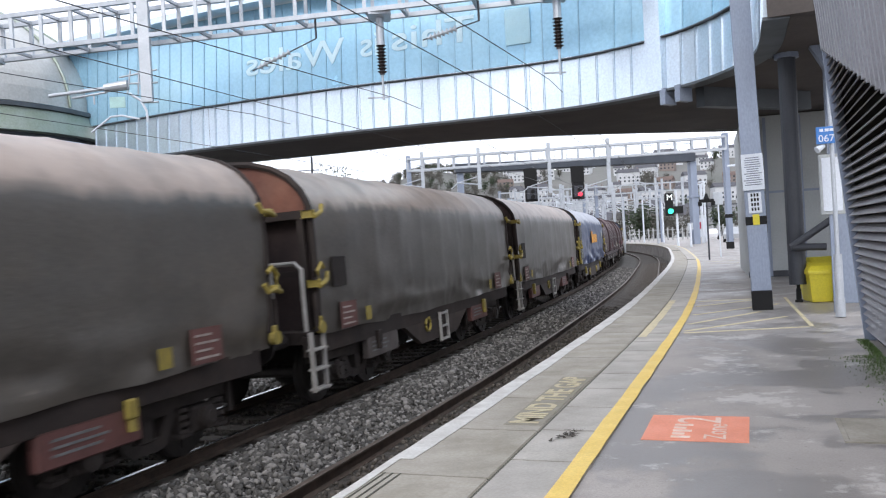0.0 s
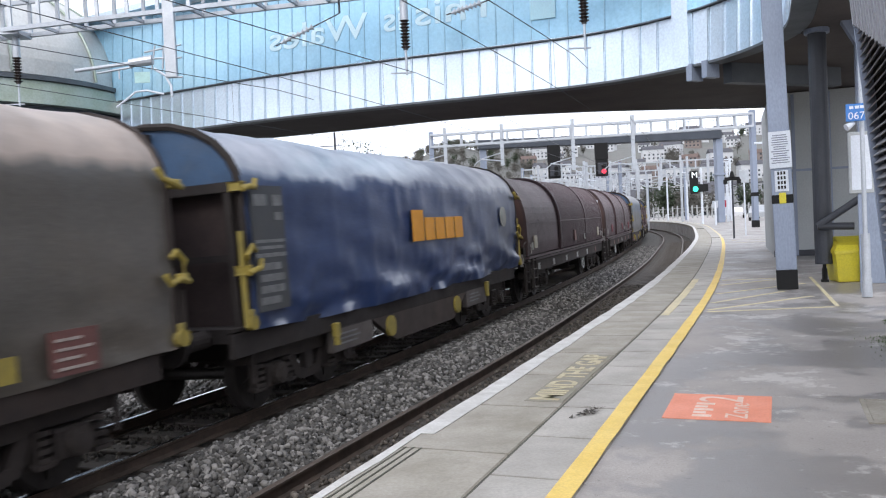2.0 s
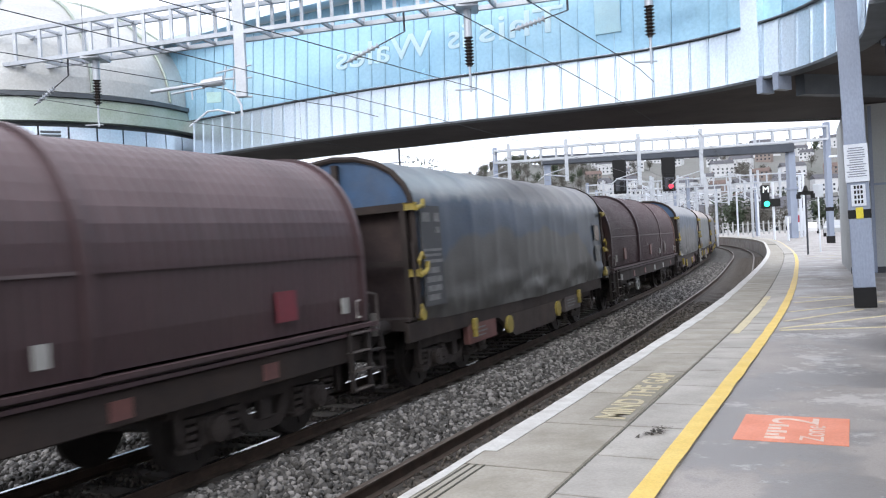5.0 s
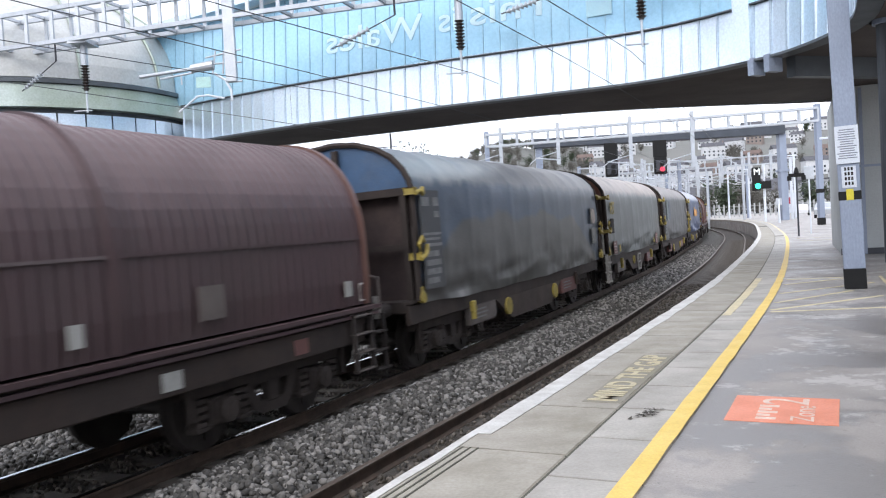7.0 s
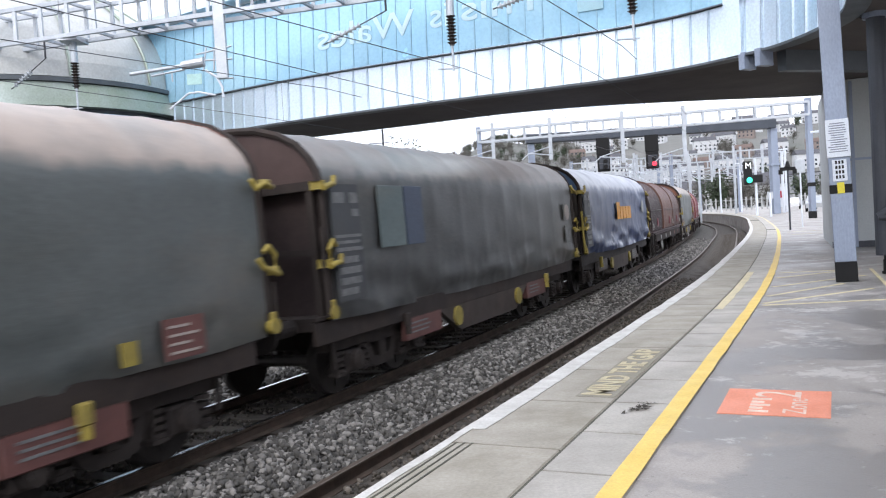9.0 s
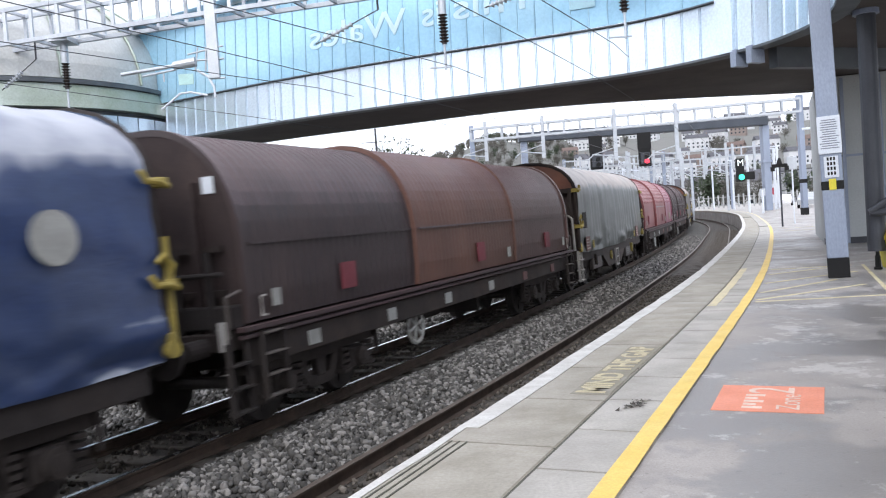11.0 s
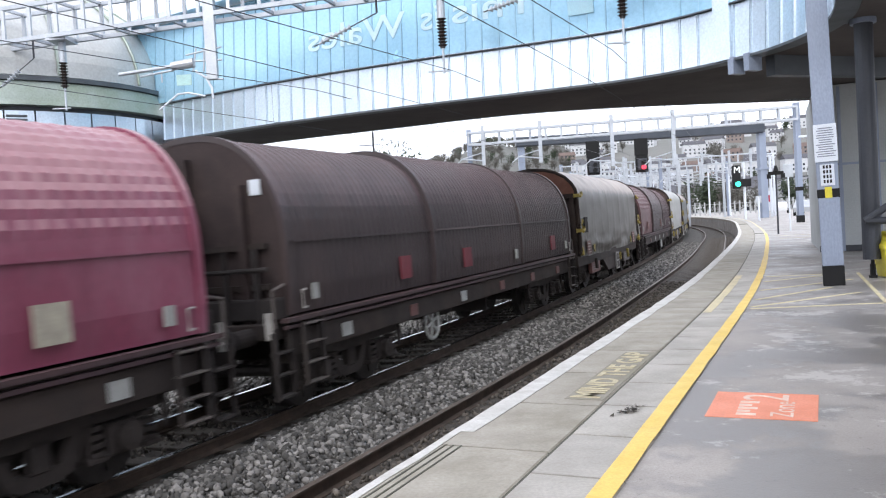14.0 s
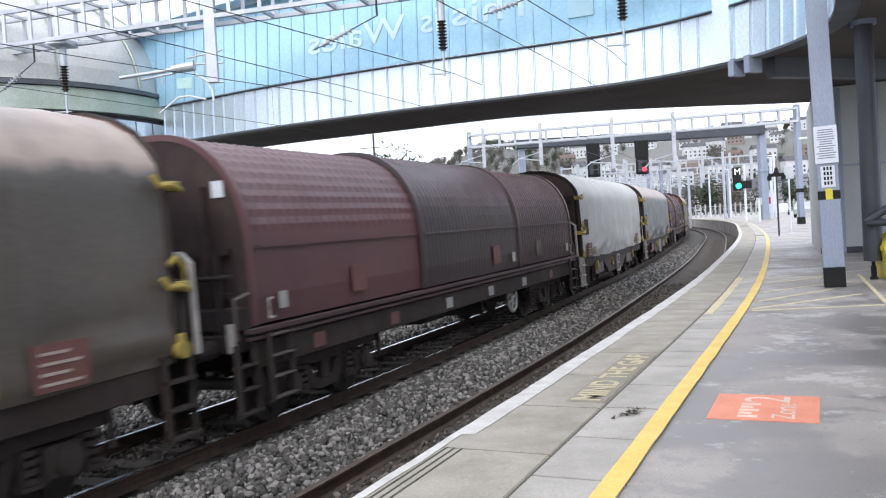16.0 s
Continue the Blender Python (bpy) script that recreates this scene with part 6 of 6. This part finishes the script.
for i, kd in enumerate(KINDS):
    L = GAPS[i + 1] - GAPS[i]
    if kd == "o":
        tarp_wagon(L, T_OLIVE, E_RUST if i != 2 else E_BROWN, OLIVE, rear=i == 16, seed=i)
    elif kd == "g":
        w = tarp_wagon(L, T_GREEN, E_RUST, GREEN, loose=i == 13, seed=i)
        if i == 9:
            t = share("stencil", text_mesh("HT", 0.5, False, 0.004, 0.02), w, pose(-L / 2 + 1.75, -1.395, 2.5, 90, 0, 0))
            t.data.materials.append(M_YTRIM)
    elif kd == "b":
        tarp_wagon(L, T_BLUE, E_BLUE, BLUE, logo=True, ladder=False, seed=i, block=True, under=M_UNDER)
    elif kd == "d":
        tarp_wagon(L, T_DUSTY, E_BLUE, DUSTY, ladder=False, seed=i, block=True)
    elif kd == "k":
        w = tarp_wagon(L, T_DARK, E_BROWN, "dark grey sheeted steel wagon with brown end", ladder=False, seed=i, block=True)
        for xa, xb, m in ((2.3, 3.1, M_PATCH_GREEN), (3.14, 3.75, M_PATCH_BLUE)):
            bm = bmesh.new()
            box(bm, -L / 2 + xa, -L / 2 + xb, -1.40, -1.385, 1.95, 2.85, 0.004)
            part("sewn_patch", bm, m, w)
    elif kd == "l":
        tarp_wagon(L, T_LIGHT, E_BROWN, "light grey sheeted steel wagon", seed=i)
    elif kd == "c":
        coil_wagon(L, [H_BROWN], BROWN, i, "frr" if i == 4 else "fff" if i == 5 else "rrr")
    elif kd == "q":
        coil_wagon(L, [H_DARK, H_ORANGE, H_RUST], "rust-orange and dark telescopic-hood coil wagon", i, "rff")
    elif kd == "m":
        coil_wagon(L, [H_MAROON, H_MAROON, H_MAGENTA], "bright maroon and magenta telescopic-hood coil wagon with quilted hoods", i, "ggg")
    elif kd == "r":
        coil_wagon(L, [H_DARK], "blackish-brown telescopic-hood coil wagon", i)
    else:
        coil_wagon(L, [H_DULL, H_DARK, H_BROWN], "dull maroon and blackish-brown telescopic-hood coil wagon", i, "gfr")

# platform surface: coping and slab rows, lines and markings
def slab_row(name, o0, o1, pitch, s0, s1, material, parent, z=0.0, gap=0.012):
    s = s0
    while s < s1:
        e = s + pitch
        bm = bmesh.new()
        m = (s + e) / 2
        ss = (s + gap, m, e - gap)
        b = 0.008
        rings = [[at(q, o0, -0.2), at(q, o0, z - b), at(q, o0 + b, z), at(q, o1 - b, z), at(q, o1, z - b), at(q, o1, -0.2)] for q in ss]
        loft(bm, rings, closed=True, caps=True)
        part(name, bm, material, parent)
        s = e


stripe_base = bmesh.new()
sweep(stripe_base, [(0.0, -0.1), (0.0, -0.008), (1.2, -0.008), (1.2, -0.1)], span(-6.2, 160, 0.6))
tagged(part("joint_bed", stripe_base, M_JOINT), "dark mortar bed between the slabs", "paving", kind="structure")
edging = tagged(new("platform_edging"), "concrete coping slabs along the platform edge with dark joints", "paving", kind="structure")
slab_row("coping_slab", -0.03, 0.693, 1.14, -6.1, 60, M_COPING, edging)
slab_row("paving_slab", 0.708, 1.205, 0.78, -6.0, 40, M_SLAB, edging)
slab_row("coping_slab", -0.03, 0.69, 3.4, 62.3, 160, M_COPING, edging)
slab_row("paving_slab", 0.705, 1.205, 3.2, 41.0, 160, M_SLAB, edging)


def stripe(name, o0, o1, s0, s1, material, label, z=0.004, wob=0.0, d=0.5):
    bm = bmesh.new()
    rings = []
    for s in span(s0, s1, d):
        n = wob * noise.noise((s * 1.7, o0 * 5, 1)) if wob else 0
        n2 = wob * noise.noise((s * 1.9, o1 * 5, 7)) if wob else 0
        rings.append([at(s, o0 + n, z - 0.003), at(s, o0 + n, z), at(s, o1 + n2, z), at(s, o1 + n2, z - 0.003)])
    loft(bm, rings, closed=True, caps=True)
    return tagged(part(name, bm, material), label, "marking", kind="structure")


stripe("white_edge_line", -0.032, 0.12, 5.6, 160, M_WHITE_LINE, "worn white line on the platform edge", 0.005, 0.02, 0.3)
stripe("white_edge_line", -0.032, 0.03, -6, 5.6, M_WHITE_LINE, "worn white line on the platform edge", 0.005, 0.015, 0.3)
for o in (0.05, 0.1, 0.15):
    stripe("edge_groove", o, o + 0.012, -6, 5.3, M_JOINT, "dark groove along the coping", 0.004)
stripe("yellow_line", 1.085, 1.204, -6, 22, M_YELLOW_LINE, "yellow painted safety line along the platform", 0.005, 0.012, 0.3)
stripe("yellow_line", 1.09, 1.204, 22, 40, M_YELLOW_LINE, "yellow painted safety line along the platform", 0.005, 0.012, 0.5)
stripe("yellow_line", 1.09, 1.204, 40, 130, M_PALE_YELLOW, "pale yellow safety line along the platform", 0.006, 0.012, 1.0)
stripe("faded_line", 0.72, 0.83, 11.6, 17.2, M_PALE_YELLOW, "faded yellow line on the slabs", 0.005, 0.02, 0.3)


def bar_line(name, a, b, w, material, label):
    p, q = at(*a), at(*b)
    d = (q - p).normalized()
    n = Vector((-d.y, d.x, 0)) * w / 2
    bm = bmesh.new()
    loft(bm, [[c - n - Vector((0, 0, 0.013)), c + n - Vector((0, 0, 0.013)), c + n + Vector((0, 0, -0.007)), c - n + Vector((0, 0, -0.007))] for c in (p, q)], closed=True, caps=True)
    return tagged(part(name, bm, material), label, "marking", kind="structure")


HL = "faded cream hatching line on the asphalt"
for a, b in (((12.05, 1.26), (12.55, 2.8)), ((12.25, 1.26), (13.9, 2.6)), ((13.1, 1.26), (14.7, 2.25)), ((14.4, 1.26), (16.0, 2.6)), ((15.9, 1.26), (17.0, 2.3)), ((16.9, 1.26), (17.3, 2.6)), ((34, 1.6), (34.4, 3.0)), ((36.6, 1.5), (37.2, 2.8))):
    bar_line("hatch_line", a, b, 0.07, M_PALE_YELLOW, HL)
bar_line("border_line", (12.6, 2.84), (17.3, 2.78), 0.055, M_PALE_YELLOW, "yellow border line round the hatched area")
bar_line("border_line", (17.0, 0.6), (17.2, 1.5), 0.1, M_WHITE_LINE, "white painted mark across the slabs")

# mind the gap
bm = bmesh.new()
loft(bm, [[at(s, 0.40, 0.001), at(s, 0.40, 0.004), at(s, 0.68, 0.004), at(s, 0.68, 0.001)] for s in span(6.6, 8.6, 0.3)], closed=True, caps=True)
tagged(part("warning_panel", bm, mat("worn_olive_paint", (0.22, 0.20, 0.14), (0.30, 0.28, 0.24), 5, 0.8, 0, 0.2, 60)), "worn dark panel under painted warning words", "marking", kind="structure")
me = text_mesh("MIND THE GAP", 0.3, False, 0.0015, 0.007)
wd = max(v.co.x for v in me.vertices) - min(v.co.x for v in me.vertices)
me.transform(Matrix.Diagonal((1.92 / wd, 1.0, 1, 1)))
me.materials.append(mat("worn_cream_paint", (0.62, 0.54, 0.34), (0.42, 0.37, 0.26), 8, 0.7, 0, 0.1))
tagged(share("lettering", me, None, on(7.6, 0.545, 0.006, 90)), "worn cream words MIND THE GAP painted on the coping", "marking", kind="structure")

# orange floor sticker
stk = tagged(new("floor_sticker"), "faded orange floor sticker with white words and a large 2", "sticker")
stk.matrix_basis = on(6.7, 1.735, -0.008)
bm = bmesh.new()
box(bm, -0.33, 0.33, -0.37, 0.37, -0.004, 0.0)
part("sheet", bm, M_ORANGE, stk)
for txt, size, x, y, sx in (("Zone", 0.2, 0.13, -0.1, 1.0), ("2", 0.42, 0.02, 0.22, 1.0)):
    me = text_mesh(txt, size, False, 0.001)
    me.materials.append(M_PINK_WHITE)
    share("lettering", me, stk, pose(x, y, 0.002, 0, 0, 90))
for k in range(5):
    bm = bmesh.new()
    box(bm, -0.15, -0.03 - 0.04 * (k % 2), -0.3 + k * 0.085, -0.25 + k * 0.085, 0.0, 0.003)
    part("print_bar", bm, M_PINK_WHITE, stk)

# concrete cover, leaf litter, grass by the louvres
cov = tagged(new("access_cover"), "pale concrete access cover set in the asphalt", "cover")
cov.matrix_basis = on(6.75, 3.0, -0.012)
bm = bmesh.new()
box(bm, -0.36, 0.36, -0.3, 0.3, -0.005, 0.006, 0.003)
part("lid", bm, M_COPING, cov)
bm = bmesh.new()
for x0, x1, y0, y1 in ((-0.39, -0.362, -0.33, 0.33), (0.362, 0.39, -0.33, 0.33), (-0.36, 0.36, -0.33, -0.302), (-0.36, 0.36, 0.302, 0.33)):
    box(bm, x0, x1, y0, y1, -0.005, 0.008)
part("rim", bm, M_COPING, cov)
rg = random.Random(4)
M_DEAD = mat("dead_leaf", (0.05, 0.045, 0.04), (0.08, 0.065, 0.05), 20, 0.8, 0, 0)
V, F = [], []
for k in range(46):
    c = Vector((rg.gauss(0, 0.035), rg.gauss(0, 0.075), rg.uniform(0.002, 0.02)))
    a = rg.uniform(0, 6.3)
    d = Vector((math.cos(a), math.sin(a), rg.uniform(-0.1, 0.3))) * rg.uniform(0.02, 0.06)
    n = Vector((-d.y, d.x, 0)) * 0.3
    i = len(V)
    V += [c - n, c + n, c + d]
    F.append((i, i + 1, i + 2))
me = bpy.data.meshes.new("leaf_litter")
me.from_pydata([tuple(v) for v in V], [], F)
me.materials.append(M_DEAD)
tagged(share("leaf_litter", me, None, on(6.33, 0.92, 0.001, -20)), "small heap of dark dead leaves on the slabs", "leaves", kind="stuff")
M_GRASS = mat("grass_blade", (0.10, 0.17, 0.04), (0.07, 0.11, 0.03), 10, 0.8, 0, 0)
V, F = [], []
for k in range(3500):
    s = 11.2 - abs(rg.gauss(0, 1.8))
    o = 3.3 - abs(rg.gauss(0, 0.09)) * (1.7 if s < 10 else 0.5)
    p = at(s, o, -0.012)
    a = rg.uniform(0, 6.3)
    d = Vector((math.cos(a) * 0.025, math.sin(a) * 0.025, rg.uniform(0.006, 0.028)))
    n = Vector((-math.sin(a), math.cos(a), 0)) * 0.004
    i = len(V)
    V += [p - n, p + n, p + d]
    F.append((i, i + 1, i + 2))
me = bpy.data.meshes.new("grass")
me.from_pydata([tuple(v) for v in V], [], F)
me.materials.append(M_GRASS)
tagged(share("grass", me), "short green grass and moss at the foot of the louvres", "grass", kind="stuff")

# sleepers
slp = None
bedp = tagged(new("sleeper_row"), "dirty sleepers under the rails", "sleepers", kind="structure")
for o in (NEAR_C, TRAIN_C):
    s = -2.0
    while s < 70:
        if slp is None:
            bm = bmesh.new()
            box(bm, -1.25, 1.25, -0.13, 0.13, -0.18, 0.0, 0.012)
            ob = part("sleeper", bm, M_SLEEPER, bedp)
            slp = ob.data
        else:
            ob = share("sleeper", slp, bedp)
        ob.matrix_basis = on(s, o, RAIL_Z - 0.162 - 0.75 * CANT) @ pose(0, 0, 0, 0, -math.degrees(CANT), 0)
        s += 0.65


# loose ballast stones
def stones(name, n, s0, s1, o0, o1, zf, r0, r1, material, seed, label, power=1.0):
    r = np.random.RandomState(seed)
    phi = (1 + 5 ** 0.5) / 2
    ico = np.array([(-1, phi, 0), (1, phi, 0), (-1, -phi, 0), (1, -phi, 0), (0, -1, phi), (0, 1, phi), (0, -1, -phi), (0, 1, -phi), (phi, 0, -1), (phi, 0, 1), (-phi, 0, -1), (-phi, 0, 1)]) / 1.902
    fac = np.array([(0, 11, 5), (0, 5, 1), (0, 1, 7), (0, 7, 10), (0, 10, 11), (1, 5, 9), (5, 11, 4), (11, 10, 2), (10, 7, 6), (7, 1, 8), (3, 9, 4), (3, 4, 2), (3, 2, 6), (3, 6, 8), (3, 8, 9), (4, 9, 5), (2, 4, 11), (6, 2, 10), (8, 6, 7), (9, 8, 1)])
    s = s0 + (s1 - s0) * r.rand(n) ** power
    o = o0 + (o1 - o0) * r.rand(n)
    h = np.interp(s, SS, HD)
    c = np.stack([np.interp(s, SS, XE) + o * np.cos(h), np.interp(s, SS, YE) + o * np.sin(h), zf(o) + r.rand(n) * 0.03], 1)
    sc = (r0 + (r1 - r0) * r.rand(n) ** 1.5)[:, None, None] * (0.6 + 0.7 * r.rand(n, 1, 3))
    v = ico[None] * (0.75 + 0.5 * r.rand(n, 12, 1)) * sc
    a = r.rand(n) * 6.28
    b = r.rand(n) * 3.14
    ca, sa, cb, sb = np.cos(a), np.sin(a), np.cos(b), np.sin(b)
    x, y, z = v[..., 0].copy(), v[..., 1].copy(), v[..., 2].copy()
    y, z = y * cb[:, None] - z * sb[:, None], y * sb[:, None] + z * cb[:, None]
    x, y = x * ca[:, None] - y * sa[:, None], x * sa[:, None] + y * ca[:, None]
    v = np.stack([x, y, z], -1) + c[:, None]
    f = fac[None] + (np.arange(n) * 12)[:, None, None]
    me = bpy.data.meshes.new(name)
    me.vertices.add(n * 12)
    me.vertices.foreach_set("co", v.astype(np.float32).ravel())
    me.loops.add(n * 60)
    me.loops.foreach_set("vertex_index", f.astype(np.int32).ravel())
    me.polygons.add(n * 20)
    me.polygons.foreach_set("loop_start", np.arange(0, n * 60, 3, dtype=np.int32))
    me.update()
    me.materials.append(material)
    return tagged(share(name, me), label, "ballast", kind="stuff")


def stone_mat(name, c1, c2, c3):
    m = bpy.data.materials.new(name)
    m.use_nodes = True
    n, l = m.node_tree.nodes, m.node_tree.links
    bs = n["Principled BSDF"]
    g = n.new("ShaderNodeNewGeometry")
    cr = n.new("ShaderNodeValToRGB")
    cr.color_ramp.elements[0].color, cr.color_ramp.elements[1].color = (*c1, 1), (*c3, 1)
    e = cr.color_ramp.elements.new(0.55)
    e.color = (*c2, 1)
    l.new(g.outputs["Random Per Island"], cr.inputs[0])
    t = n.new("ShaderNodeTexNoise")
    t.inputs["Scale"].default_value = 45
    mx = n.new("ShaderNodeMix")
    mx.data_type, mx.blend_type = "RGBA", "MULTIPLY"
    mx.inputs[0].default_value = 0.5
    l.new(cr.outputs[0], mx.inputs[6])
    l.new(t.outputs[0], mx.inputs[7])
    l.new(mx.outputs[2], bs.inputs["Base Color"])
    bs.inputs["Roughness"].default_value = 0.8
    return m


M_STONE = stone_mat("grey_ballast_stone", (0.042, 0.039, 0.036), (0.125, 0.118, 0.109), (0.38, 0.36, 0.34))
M_STONE_DIRTY = stone_mat("dirty_ballast_stone", (0.045, 0.038, 0.032), (0.09, 0.075, 0.06), (0.22, 0.19, 0.16))
mid = lambda o: np.interp(o, [TRAIN_C + 0.95, TRAIN_C + 1.4, NEAR_C - 1.5, NEAR_C - 1.05, NEAR_C - 0.7], [bz - 0.05, bz + 0.08, bz + 0.10, bz - 0.01, bz - 0.05])
stones("ballast_stones", 15000, 2, 20, TRAIN_C + 1.0, NEAR_C - 0.86, mid, 0.022, 0.05, M_STONE, 1, "loose grey ballast stones between the tracks", 1.2)
stones("ballast_stones", 9000, 19, 60, TRAIN_C + 1.0, NEAR_C - 0.86, mid, 0.03, 0.06, M_STONE, 2, "loose grey ballast stones between the tracks", 1.3)
stones("ballast_stones", 9000, 2, 26, TRAIN_C - 3.6, TRAIN_C - 1.0, lambda o: np.interp(o, [TRAIN_C - 2.3, TRAIN_C - 1.4, TRAIN_C - 1.0], [bz - 0.05, bz + 0.02, bz - 0.08]), 0.025, 0.055, M_STONE, 3, "loose grey ballast stones beside the track", 1.2)
stones("ballast_stones", 5000, 2, 30, NEAR_C - 0.66, NEAR_C + 0.66, lambda o: 0 * o + bz - 0.05, 0.018, 0.04, M_STONE_DIRTY, 4, "dirty brown ballast stones between the rails", 1.2)
stones("ballast_stones", 4000, 2, 24, TRAIN_C - 0.66, TRAIN_C + 0.66, lambda o: 0 * o + bz - 0.07, 0.018, 0.042, M_STONE_DIRTY, 5, "dirty brown ballast stones between the rails", 1.2)

def wagon_pose(s):
    a, b = at(s - 5.5, TRAIN_C), at(s + 5.5, TRAIN_C)
    c = (a + b) / 2
    return pose(c.x, c.y, RAIL_Z - 0.75 * CANT, 0, 0, math.degrees(math.atan2(b.y - a.y, b.x - a.x))) @ pose(0, 0, 0, -math.degrees(CANT), 0, 0)


def motions():
    times = [k * 0.5 for k in range(33)]
    for i, w in enumerate(WAGONS):
        mid = (GAPS[i] + GAPS[i + 1]) / 2
        walk(w, [(t, wagon_pose(mid - SPEED * t)) for t in times])
    # wheels roll: one turning per axle place, shared by all the bogies
    turns = [k / FPS for k in range(16 * FPS + 1)]
    for side in (0, 1):
        first = BOGIES[0][side]
        x = first.location.x
        walk(first, [(t, pose(x, 0, 0.46, 0, -math.degrees(SPEED / 0.46 * t) % 360, 0)) for t in turns])
        keys = first.animation_data
        for pair in BOGIES[1:]:
            o = pair[side]
            o.rotation_mode = "QUATERNION"
            o.animation_data_create()
            o.animation_data.action = keys.action
            o.animation_data.action_slot = keys.action_slot


motions()
